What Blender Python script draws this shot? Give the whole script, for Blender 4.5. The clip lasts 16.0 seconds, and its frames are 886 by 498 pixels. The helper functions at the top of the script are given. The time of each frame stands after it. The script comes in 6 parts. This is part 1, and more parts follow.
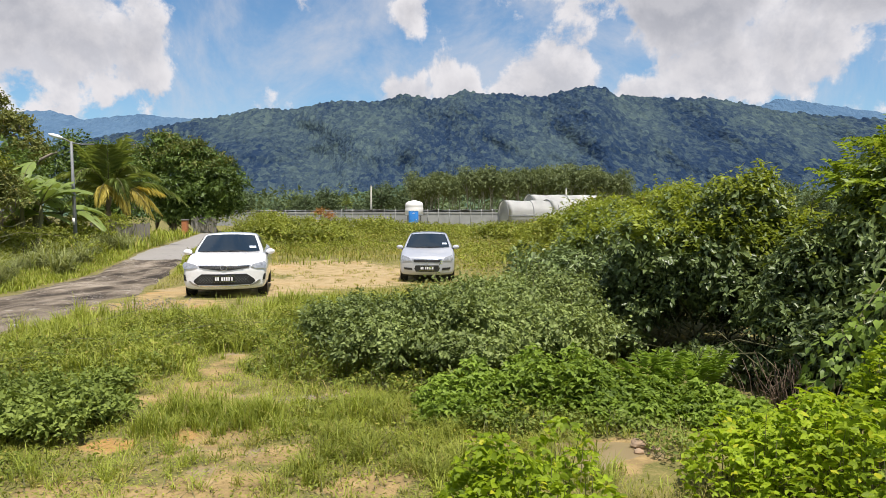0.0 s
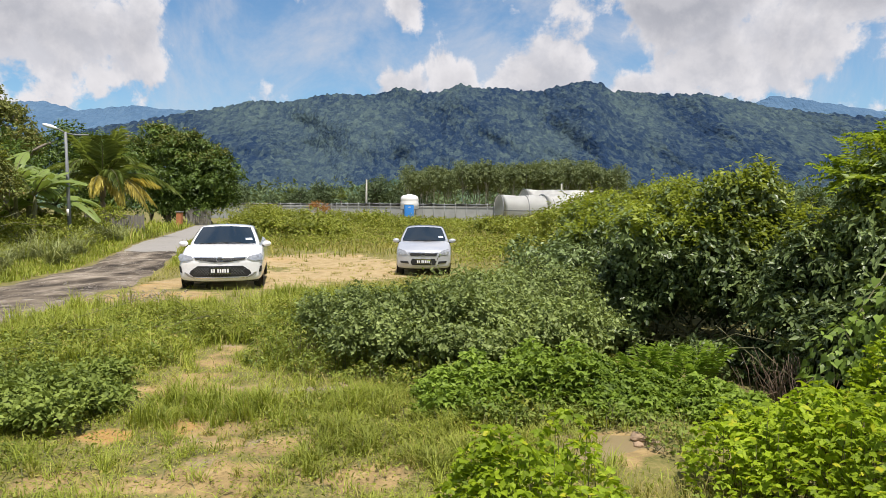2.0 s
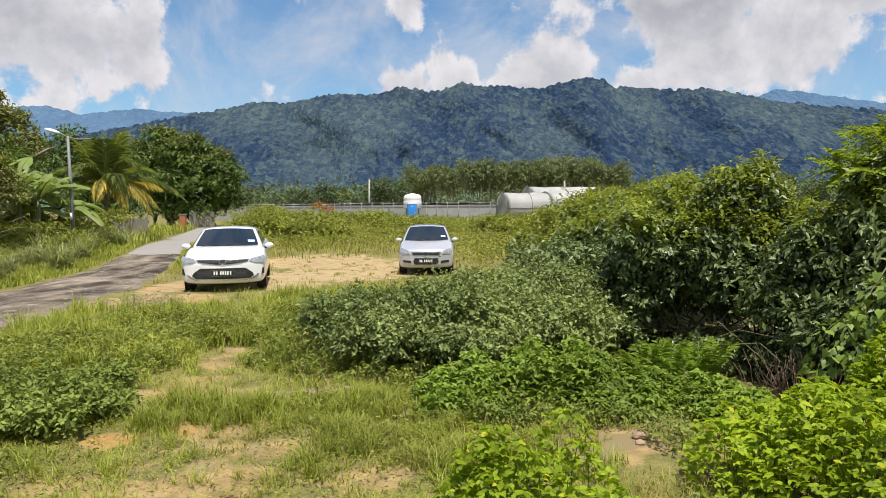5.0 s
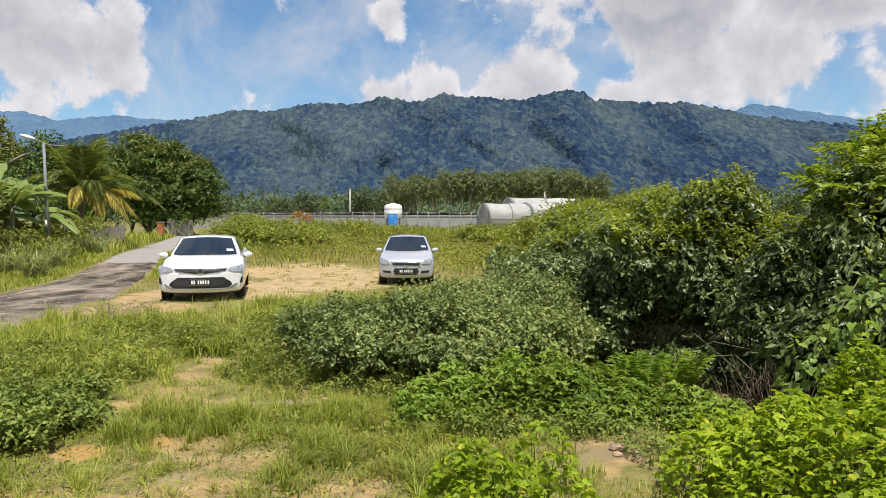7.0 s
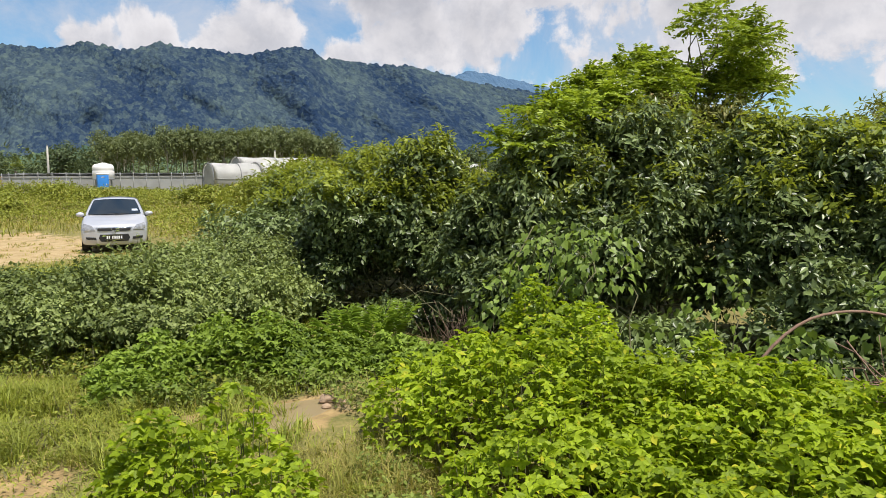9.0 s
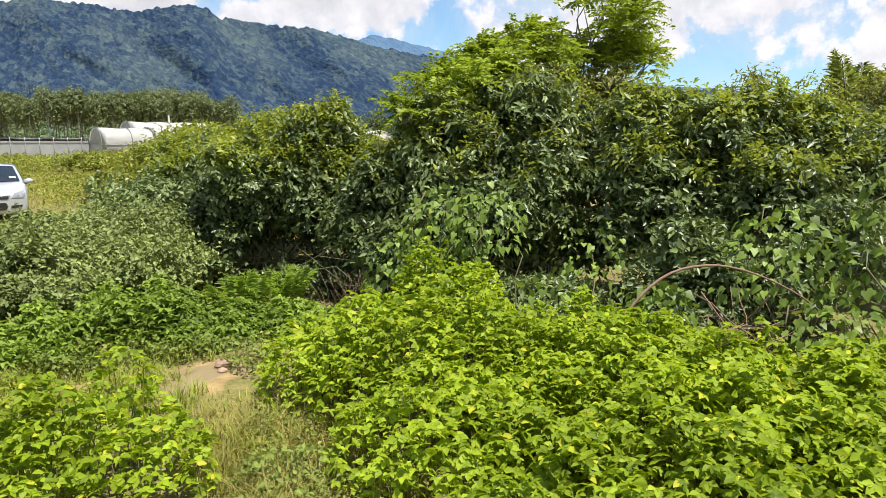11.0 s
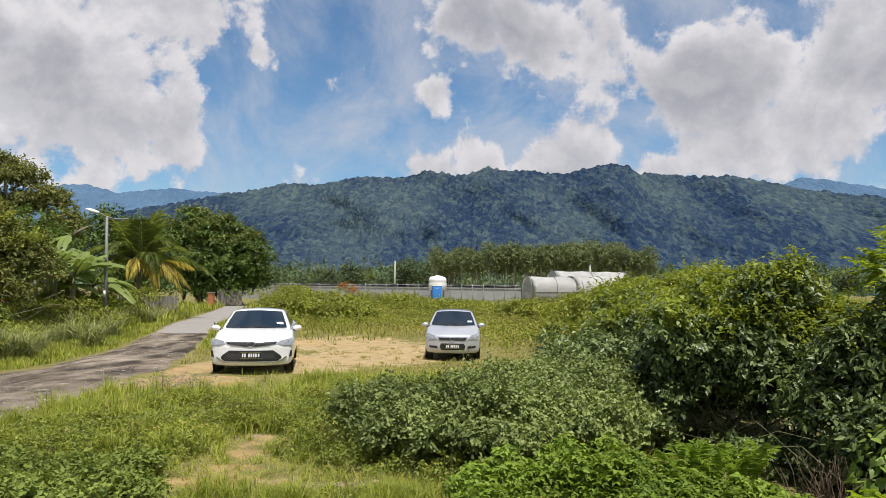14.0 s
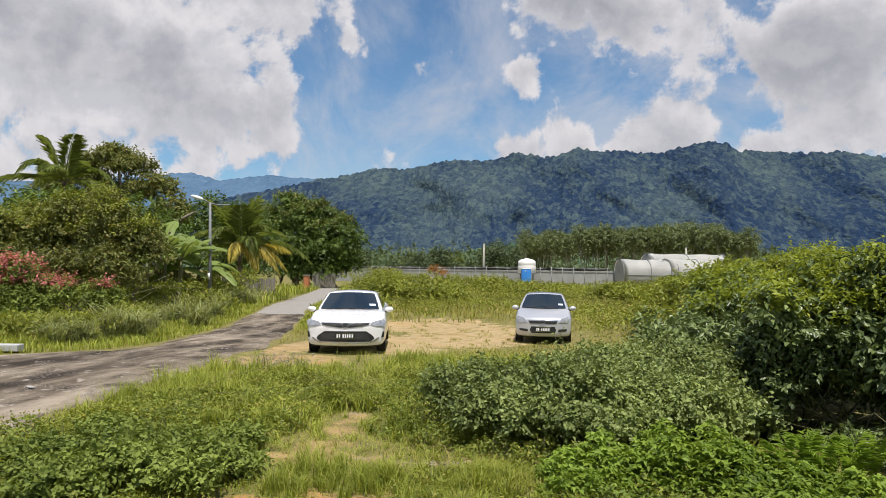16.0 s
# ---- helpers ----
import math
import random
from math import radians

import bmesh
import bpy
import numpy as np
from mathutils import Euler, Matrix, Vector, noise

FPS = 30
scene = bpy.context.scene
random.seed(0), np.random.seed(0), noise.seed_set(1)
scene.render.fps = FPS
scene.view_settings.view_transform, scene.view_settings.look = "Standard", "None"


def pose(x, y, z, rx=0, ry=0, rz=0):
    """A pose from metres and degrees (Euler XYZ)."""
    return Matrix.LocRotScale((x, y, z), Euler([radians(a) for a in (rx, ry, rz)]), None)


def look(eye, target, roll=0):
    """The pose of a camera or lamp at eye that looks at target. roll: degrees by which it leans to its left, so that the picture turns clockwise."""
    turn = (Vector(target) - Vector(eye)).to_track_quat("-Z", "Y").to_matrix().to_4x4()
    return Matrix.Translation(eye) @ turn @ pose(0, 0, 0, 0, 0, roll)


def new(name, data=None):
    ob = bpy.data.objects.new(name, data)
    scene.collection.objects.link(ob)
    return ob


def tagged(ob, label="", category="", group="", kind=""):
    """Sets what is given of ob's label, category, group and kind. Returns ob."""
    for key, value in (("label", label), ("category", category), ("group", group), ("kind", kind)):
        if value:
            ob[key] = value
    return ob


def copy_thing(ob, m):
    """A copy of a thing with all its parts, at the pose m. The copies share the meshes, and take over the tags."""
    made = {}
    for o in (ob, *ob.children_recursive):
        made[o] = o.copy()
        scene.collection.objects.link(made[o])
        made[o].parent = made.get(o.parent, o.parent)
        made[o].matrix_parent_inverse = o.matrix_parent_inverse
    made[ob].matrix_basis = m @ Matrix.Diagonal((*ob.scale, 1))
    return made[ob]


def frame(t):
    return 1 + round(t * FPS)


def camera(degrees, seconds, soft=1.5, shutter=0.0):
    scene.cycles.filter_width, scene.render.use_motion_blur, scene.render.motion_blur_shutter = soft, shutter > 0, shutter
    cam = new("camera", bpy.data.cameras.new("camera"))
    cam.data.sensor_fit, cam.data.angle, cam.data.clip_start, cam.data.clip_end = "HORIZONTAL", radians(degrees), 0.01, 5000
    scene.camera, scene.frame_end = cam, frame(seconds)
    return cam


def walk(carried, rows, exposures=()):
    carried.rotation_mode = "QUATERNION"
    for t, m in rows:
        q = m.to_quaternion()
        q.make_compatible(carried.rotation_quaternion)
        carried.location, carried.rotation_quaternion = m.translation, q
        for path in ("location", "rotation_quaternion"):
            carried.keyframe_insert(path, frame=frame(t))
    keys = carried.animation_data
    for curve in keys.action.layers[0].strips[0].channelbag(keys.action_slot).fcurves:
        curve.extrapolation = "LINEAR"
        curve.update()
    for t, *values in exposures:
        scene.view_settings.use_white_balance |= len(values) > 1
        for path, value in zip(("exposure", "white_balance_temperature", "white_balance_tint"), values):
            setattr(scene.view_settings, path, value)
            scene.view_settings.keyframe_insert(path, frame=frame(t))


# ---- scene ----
cam = camera(65.4, 16.0, 0.85)
PATH = [
    (0.0, (-0.000, 0.000, 1.800), (-0.000, 9.987, 1.284), -0.00),
    (0.5, (0.007, 0.000, 1.794), (0.005, 9.985, 1.251), 0.03),
    (1.0, (-0.021, 0.002, 1.794), (-0.009, 9.984, 1.194), 0.41),
    (1.5, (-0.042, -0.011, 1.788), (-0.037, 9.973, 1.217), 0.67),
    (2.0, (-0.049, 0.019, 1.781), (0.028, 10.001, 1.182), 0.44),
    (2.5, (-0.043, 0.023, 1.784), (0.042, 10.003, 1.150), 0.36),
    (3.0, (-0.042, 0.025, 1.784), (-0.005, 10.004, 1.142), 0.13),
    (5.5, (0.004, 0.029, 1.794), (0.059, 10.011, 1.198), -0.58),
    (6.0, (0.013, 0.032, 1.798), (0.181, 10.015, 1.245), -0.67),
    (6.5, (0.013, 0.012, 1.805), (0.277, 9.996, 1.297), -0.41),
    (7.0, (0.000, 0.022, 1.802), (0.303, 10.006, 1.328), 0.09),
    (7.5, (0.040, 0.005, 1.792), (0.538, 9.979, 1.259), 0.39),
    (8.0, (0.082, 0.014, 1.785), (1.139, 9.940, 1.190), 0.36),
    (8.5, (0.170, 0.008, 1.769), (2.634, 9.671, 1.025), -0.33),
    (9.0, (0.243, 0.016, 1.772), (4.208, 9.136, 0.717), -0.29),
    (9.5, (0.339, 0.040, 1.754), (5.205, 8.648, 0.261), -0.20),
    (12.0, (0.180, -0.330, 1.805), (5.335, 8.106, 0.301), -0.10),
    (12.5, (0.140, -0.300, 1.843), (4.835, 8.484, 0.956), 0.66),
    (13.0, (0.052, -0.228, 1.873), (3.490, 9.161, 1.691), 0.41),
    (13.5, (-0.050, -0.119, 1.893), (1.333, 9.780, 2.211), 0.11),
    (14.0, (-0.100, -0.047, 1.897), (-0.432, 9.931, 2.457), 0.66),
    (14.5, (-0.117, -0.026, 1.890), (-0.969, 9.922, 2.464), 0.66),
    (15.0, (-0.119, -0.025, 1.891), (-1.535, 9.863, 2.373), 0.04),
    (15.5, (-0.119, -0.012, 1.887), (-1.711, 9.852, 2.297), 0.28),
    (16.0, (-0.130, 0.004, 1.882), (-1.736, 9.870, 2.183), 0.69),]
walk(cam, [(t, look(eye, target, roll)) for t, eye, target, roll in PATH],
     [(t, stops, 6500, 14) for t, stops in ((0.0, 0.38), (7.5, 0.37), (8.5, 0.32), (9.0, 0.42), (10.0, 0.66), (12.0, 0.76), (12.6, 0.52), (13.4, 0.32), (14.0, 0.22), (16.0, 0.20))])

# ---- world, sun, exposure ----
SUN_ELEV, SUN_AZ = 70.0, 160.0        # degrees; azimuth clockwise from +y
world = bpy.data.worlds.new("sky")
scene.world = world
world.use_nodes = True


class Nodes:
    """Short way to write node graphs."""

    def __init__(self, tree):
        self.t = tree
        tree.nodes.clear()

    def add(self, kind):
        return self.t.nodes.new(kind)

    def put(self, socket, v):
        if isinstance(v, bpy.types.NodeSocket):
            self.t.links.new(v, socket)
        elif v is not None:
            socket.default_value = v

    def math(self, op, a, b=None, c=None, clamp=False):
        n = self.add("ShaderNodeMath")
        n.operation, n.use_clamp = op, clamp
        for s, v in zip(n.inputs, (a, b, c)):
            self.put(s, v)
        return n.outputs[0]

    def noise(self, vec, scale, detail=4.0, rough=0.55, dist=0.0):
        n = self.add("ShaderNodeTexNoise")
        self.put(n.inputs["Vector"], vec)
        n.inputs["Scale"].default_value = scale
        n.inputs["Detail"].default_value = detail
        n.inputs["Roughness"].default_value = rough
        n.inputs["Distortion"].default_value = dist
        return n.outputs["Fac"]

    def voronoi(self, vec, scale, feature="F1", out="Distance"):
        n = self.add("ShaderNodeTexVoronoi")
        n.feature = feature
        self.put(n.inputs["Vector"], vec)
        n.inputs["Scale"].default_value = scale
        return n.outputs[out]

    def ramp(self, fac, stops):
        n = self.add("ShaderNodeValToRGB")
        self.put(n.inputs[0], fac)
        el = n.color_ramp.elements
        while len(el) < len(stops):
            el.new(0.5)
        for e, (p, c) in zip(el, stops):
            e.position = p
            e.color = (*c, 1) if len(c) == 3 else c
        return n.outputs[0]

    def mix(self, fac, a, b, kind="MIX"):
        n = self.add("ShaderNodeMix")
        n.data_type, n.blend_type = "RGBA", kind
        self.put(n.inputs[0], fac)
        self.put(n.inputs[6], (*a, 1) if isinstance(a, tuple) and len(a) == 3 else a)
        self.put(n.inputs[7], (*b, 1) if isinstance(b, tuple) and len(b) == 3 else b)
        return n.outputs[2]

    def step(self, v, lo, hi):
        n = self.add("ShaderNodeMapRange")
        n.interpolation_type = "SMOOTHSTEP"
        self.put(n.inputs[0], v)
        n.inputs[1].default_value, n.inputs[2].default_value = lo, hi
        return n.outputs[0]

    def bump(self, height, strength=0.3, dist=0.02):
        n = self.add("ShaderNodeBump")
        n.inputs["Strength"].default_value = strength
        n.inputs["Distance"].default_value = dist
        self.put(n.inputs["Height"], height)
        return n.outputs[0]


def build_sky():
    g = Nodes(world.node_tree)
    way = g.add("ShaderNodeTexCoord").outputs["Generated"]
    sky = g.add("ShaderNodeTexSky")
    sky.sky_type, sky.sun_disc = "NISHITA", False
    sky.sun_elevation, sky.sun_rotation = radians(SUN_ELEV), radians(SUN_AZ)
    sky.air_density, sky.dust_density, sky.ozone_density = 1.0, 0.4, 3.0
    sep = g.add("ShaderNodeSeparateXYZ")
    g.put(sep.inputs[0], way)
    x, y, z = sep.outputs
    az = g.math("MULTIPLY", g.math("ARCTAN2", x, y), 180 / math.pi)
    el = g.math("MULTIPLY", g.math("ARCSINE", z), 180 / math.pi)
    # cumulus masses: azimuth, elevation, half widths, weight
    masses = ((-34, 14, 12, 8, 1.15), (-27, 12, 7.5, 4.5, 1.0), (-26, 21, 9, 5, 0.8), (-50, 20, 16, 18, 1.2), (-40, 32, 22, 9, 1.0),
              (-3.3, 9.4, 2.6, 2.2, 0.95), (1.0, 10.0, 2.0, 3.2, 0.95), (8.6, 10.0, 4.4, 3.6, 1.05), (15.4, 9.2, 2.6, 2.0, 0.95), (6, 7.5, 14, 2.2, 0.9),
              (4.0, 20.5, 9.5, 4.3, 0.95), (-2.3, 16.0, 2.6, 1.9, 0.85), (20.5, 16.5, 7.5, 5.5, 1.1), (24, 12, 9, 4.5, 0.9), (36, 17, 16, 6, 1.0),
              (44, 9, 18, 4.0, 0.75), (58, 16, 15, 9, 1.0), (47, 13, 20, 6, 0.8), (-17.0, 18.2, 1.8, 1.4, 0.7), (-11.3, 16.2, 1.4, 1.0, 0.55), (10, 28, 12, 5, 0.8))
    total = None
    for a, e, wa, we, k in masses:
        u = g.math("DIVIDE", g.math("SUBTRACT", az, a), wa)
        v = g.math("DIVIDE", g.math("SUBTRACT", el, e), we)
        d = g.math("ADD", g.math("MULTIPLY", u, u), g.math("MULTIPLY", v, v))
        blob = g.math("MULTIPLY", g.math("POWER", 2.718, g.math("MULTIPLY", d, -1.0)), k)
        total = blob if total is None else g.math("MAXIMUM", total, blob)
    behind = g.step(g.math("MULTIPLY", y, -1.0), -0.15, 0.5)
    total = g.math("MAXIMUM", total, g.math("MULTIPLY", behind, 0.45))

    def lifted(dz):
        n = g.add("ShaderNodeVectorMath")
        n.operation = "ADD"
        g.put(n.inputs[0], way)
        n.inputs[1].default_value = (0.004, 0, dz)
        return n.outputs[0]

    def billows(vec):
        """Rounded heaps of two sizes with ragged edges."""
        puffs = g.math("SUBTRACT", 0.45, g.voronoi(vec, 24.0))
        heap = g.math("ADD", g.math("MULTIPLY", g.math("SUBTRACT", g.noise(vec, 7.0, 10.0, 0.62, 0.2), 0.5), 2.9), g.math("MULTIPLY", puffs, 0.35))
        return g.math("ADD", heap, g.math("MULTIPLY", g.math("SUBTRACT", g.noise(vec, 26.0, 5.0, 0.6), 0.5), 0.7))

    here, above = billows(way), billows(lifted(0.022))
    dens = g.math("ADD", total, here)
    cover = g.step(dens, 0.30, 0.58)
    lit = g.step(g.math("SUBTRACT", here, above), -0.30, 0.34)
    thick = g.step(g.math("ADD", dens, g.math("MULTIPLY", g.math("SUBTRACT", g.noise(way, 4.5, 6.0, 0.55), 0.5), 2.2)), 0.45, 1.35)
    thick = g.math("MULTIPLY", thick, g.math("ADD", 0.35, g.math("MULTIPLY", g.step(el, 8.0, 18.0), 0.65)))
    body = g.ramp(thick, ((0.0, (0.645, 0.645, 0.65)), (0.45, (0.51, 0.515, 0.53)), (1.0, (0.40, 0.412, 0.437))))
    cloud = g.mix(g.math("SUBTRACT", 1.0, lit), body, (0.76, 0.78, 0.815), "MULTIPLY")
    wisp = g.math("MULTIPLY", g.step(g.noise(way, 5.0, 9.0, 0.64, 0.5), 0.34, 0.72), 0.72)
    blue = g.add("ShaderNodeVectorMath")
    blue.operation = "SCALE"
    g.put(blue.inputs[0], sky.outputs[0])
    blue.inputs["Scale"].default_value = 0.10
    base = g.mix(wisp, g.mix(1.0, blue.outputs[0], (0.74, 0.95, 1.0), "MULTIPLY"), (0.50, 0.52, 0.55))
    col = g.mix(cover, base, cloud)
    bg = g.add("ShaderNodeBackground")
    g.put(bg.inputs[0], col)
    bg.inputs[1].default_value = 1.0
    out = g.add("ShaderNodeOutputWorld")
    g.put(out.inputs[0], bg.outputs[0])


build_sky()
sun = new("sun", bpy.data.lights.new("sun", "SUN"))
sun.data.energy, sun.data.angle, sun.data.color = 5.0, radians(0.5), (1.0, 0.955, 0.88)
sun.matrix_world = look((60 * math.sin(radians(SUN_AZ)), 60 * math.cos(radians(SUN_AZ)), 60 * math.tan(radians(SUN_ELEV))), (0, 0, 0))

# ---- materials ----


def material(name):
    m = bpy.data.materials.new(name)
    m.use_nodes = True
    g = Nodes(m.node_tree)
    bsdf = g.add("ShaderNodeBsdfPrincipled")
    out = g.add("ShaderNodeOutputMaterial")
    g.put(out.inputs[0], bsdf.outputs[0])
    return m, g, bsdf, out


def plain(name, col, rough=0.5, metal=0.0, var=0.08, scale=8.0, bump=0.0, coat=0.0, spec=0.5):
    """A surface of one colour with slight mottling."""
    m, g, b, out = material(name)
    pos = g.add("ShaderNodeTexCoord").outputs["Object"]
    n = g.noise(pos, scale, 6)
    dark = tuple(c * (1 - var * 2) for c in col)
    lite = tuple(min(1, c * (1 + var)) for c in col)
    g.put(b.inputs["Base Color"], g.mix(n, dark, lite))
    g.put(b.inputs["Roughness"], g.math("ADD", rough - 0.06, g.math("MULTIPLY", g.noise(pos, scale * 3, 4), 0.12)))
    b.inputs["Metallic"].default_value = metal
    b.inputs["Coat Weight"].default_value = coat
    b.inputs["Coat Roughness"].default_value = 0.06
    b.inputs["Specular IOR Level"].default_value = spec
    if bump:
        g.put(b.inputs["Normal"], g.bump(n, bump, 0.01))
    return m


def leafy(name, dark, lite, rough=0.42, glow=0.35, patch=0.8, yellow=None, gloss=0.22):
    """Leaves: each leaf has its own shade, clumps differ, light passes through."""
    dark, lite = tuple(c * 0.72 for c in dark), tuple(c * 1.18 for c in lite)
    m, g, b, out = material(name)
    pos = g.add("ShaderNodeTexCoord").outputs["Object"]
    rnd = g.add("ShaderNodeNewGeometry").outputs["Random Per Island"]
    fac = g.math("ADD", g.math("MULTIPLY", rnd, 0.6), g.math("MULTIPLY", g.step(g.noise(pos, patch, 4, 0.6), 0.3, 0.7), 0.5), clamp=True)
    col = g.mix(fac, dark, lite)
    if yellow:
        col = g.mix(g.step(rnd, 0.93, 0.97), col, yellow)
    g.put(b.inputs["Base Color"], col)
    b.inputs["Roughness"].default_value = rough
    b.inputs["Specular IOR Level"].default_value = gloss
    tr = g.add("ShaderNodeBsdfTranslucent")
    g.put(tr.inputs[0], g.mix(0.5, col, (lite[0] * 1.3, lite[1] * 1.25, lite[2] * 0.5)))
    mx = g.add("ShaderNodeMixShader")
    mx.inputs[0].default_value = glow
    g.put(mx.inputs[1], b.outputs[0])
    g.put(mx.inputs[2], tr.outputs[0])
    g.put(out.inputs[0], mx.outputs[0])
    return m


def bark(name, dark, lite, scale=12.0):
    m, g, b, out = material(name)
    tc = g.add("ShaderNodeTexCoord").outputs["Object"]
    mp = g.add("ShaderNodeMapping")
    mp.inputs["Scale"].default_value = (1, 1, 0.25)
    g.put(mp.inputs[0], tc)
    n = g.noise(mp.outputs[0], scale, 6, 0.65)
    g.put(b.inputs["Base Color"], g.mix(n, dark, lite))
    b.inputs["Roughness"].default_value = 0.85
    g.put(b.inputs["Normal"], g.bump(n, 0.6, 0.02))
    return m


M_SHRUB = leafy("shrub_leaf", (0.050, 0.080, 0.022), (0.25, 0.305, 0.095), 0.5, 0.25, gloss=0.2)
M_BUSH = leafy("bush_leaf", (0.020, 0.042, 0.012), (0.180, 0.235, 0.078), 0.36, 0.16, gloss=0.32)
# lighter yellow-green for upper sprays: sunlit bush tops painted as leaf colour
M_BUSH_TOP = leafy("sunlit_top_leaf", (0.10, 0.15, 0.015), (0.26, 0.30, 0.035), 0.42, 0.4)
M_TREE = leafy("tree_leaf", (0.07, 0.125, 0.012), (0.29, 0.37, 0.032), 0.42, 0.4)
M_VINE = leafy("vine_leaf", (0.030, 0.065, 0.010), (0.22, 0.31, 0.055), 0.45, 0.28)
M_COVER = leafy("cover_leaf", (0.095, 0.16, 0.008), (0.32, 0.42, 0.022), 0.55, 0.42, 1.2, (0.46, 0.46, 0.03))
M_FRESH = leafy("fresh_leaf", (0.055, 0.105, 0.012), (0.22, 0.31, 0.04), 0.55, 0.32)
M_WEED = leafy("weed_leaf", (0.050, 0.083, 0.016), (0.215, 0.27, 0.058), 0.55, 0.28, gloss=0.12)
M_FERN = leafy("fern_leaf", (0.10, 0.17, 0.02), (0.24, 0.35, 0.05), 0.5, 0.4)
M_GRASS = leafy("grass_blade", (0.10, 0.15, 0.015), (0.34, 0.38, 0.06), 0.55, 0.35, 0.9, (0.44, 0.37, 0.13))
M_GRASS_DRY = leafy("yellow_grass", (0.15, 0.155, 0.03), (0.35, 0.325, 0.085), 0.6, 0.33, 0.6, (0.44, 0.345, 0.13))
M_TUFT = leafy("tuft_blade", (0.12, 0.15, 0.05), (0.36, 0.39, 0.16), 0.5, 0.3)
M_MANGO = leafy("mango_leaf", (0.024, 0.055, 0.012), (0.125, 0.185, 0.035), 0.4, 0.2, 0.5)
M_OLIVE = leafy("olive_leaf", (0.050, 0.070, 0.016), (0.20, 0.215, 0.055), 0.5, 0.25, 0.5, (0.26, 0.20, 0.06))
M_GROVE = leafy("grove_leaf", (0.075, 0.105, 0.04), (0.19, 0.225, 0.09), 0.55, 0.25, 0.15)
M_FIELD = leafy("field_leaf", (0.085, 0.115, 0.015), (0.27, 0.30, 0.045), 0.5, 0.3, 0.3, (0.36, 0.31, 0.08))
M_PALM = leafy("palm_leaf", (0.075, 0.11, 0.022), (0.25, 0.31, 0.08), 0.4, 0.3, 0.5)
M_PALM_DRY = leafy("dry_frond", (0.42, 0.36, 0.075), (0.64, 0.55, 0.15), 0.55, 0.35, 0.5)
M_BANANA = leafy("banana_leaf", (0.085, 0.13, 0.03), (0.22, 0.29, 0.075), 0.4, 0.35, 0.5)
M_FLOWER = leafy("red_flower", (0.30, 0.075, 0.075), (0.58, 0.22, 0.21), 0.6, 0.35, 1.0)
M_ORANGE_LEAF = leafy("orange_leaf", (0.22, 0.10, 0.03), (0.42, 0.22, 0.07), 0.7, 0.25, 0.5)
M_STEM = bark("green_stem", (0.07, 0.075, 0.03), (0.17, 0.16, 0.07))
M_BARK = bark("bark", (0.09, 0.07, 0.05), (0.26, 0.22, 0.17))
M_DEAD = bark("dead_branch", (0.10, 0.055, 0.035), (0.30, 0.19, 0.13), 30)
M_STALK = bark("dry_stalk", (0.06, 0.04, 0.028), (0.20, 0.135, 0.085), 30)
M_PALE = bark("pale_trunk", (0.26, 0.25, 0.20), (0.50, 0.48, 0.41), 3)


def ground_material():
    m, g, b, out = material("soil")
    pos = g.add("ShaderNodeTexCoord").outputs["Object"]
    named = g.add("ShaderNodeAttribute")
    named.attribute_name = "bare"
    bare = named.outputs["Fac"]
    sandy = g.add("ShaderNodeAttribute")
    sandy.attribute_name = "sandy"
    big, mid, fine = g.noise(pos, 0.45, 5), g.noise(pos, 3.4, 9, 0.68), g.noise(pos, 30, 5, 0.6)
    soil = g.ramp(mid, ((0.25, (0.17, 0.125, 0.06)), (0.45, (0.29, 0.21, 0.095)), (0.58, (0.39, 0.28, 0.125)), (0.75, (0.44, 0.345, 0.19))))
    soil = g.mix(g.step(big, 0.54, 0.68), soil, (0.50, 0.27, 0.075))
    soil = g.mix(g.step(g.noise(pos, 1.3, 4), 0.55, 0.7), soil, (0.30, 0.275, 0.21))
    soil = g.mix(g.math("MULTIPLY", sandy.outputs["Fac"], 0.85), soil, g.ramp(mid, ((0.3, (0.30, 0.22, 0.10)), (0.5, (0.42, 0.32, 0.165)), (0.7, (0.52, 0.42, 0.25)))))
    moss = g.ramp(g.math("ADD", g.math("MULTIPLY", mid, 0.5), g.math("MULTIPLY", fine, 0.5)), ((0.35, (0.10, 0.105, 0.03)), (0.5, (0.20, 0.185, 0.06)), (0.65, (0.34, 0.27, 0.11))))
    edge = g.step(g.math("ADD", bare, g.math("MULTIPLY", g.math("SUBTRACT", mid, 0.5), 1.1)), 0.3, 0.55)
    col = g.mix(edge, moss, soil)
    col = g.mix(g.math("MULTIPLY", fine, 0.42), col, (0.22, 0.17, 0.10), "MULTIPLY")
    g.put(b.inputs["Base Color"], col)
    b.inputs["Roughness"].default_value = 0.95
    b.inputs["Specular IOR Level"].default_value = 0.2
    g.put(b.inputs["Normal"], g.bump(g.math("ADD", mid, g.math("MULTIPLY", fine, 0.35)), 0.55, 0.05))
    return m


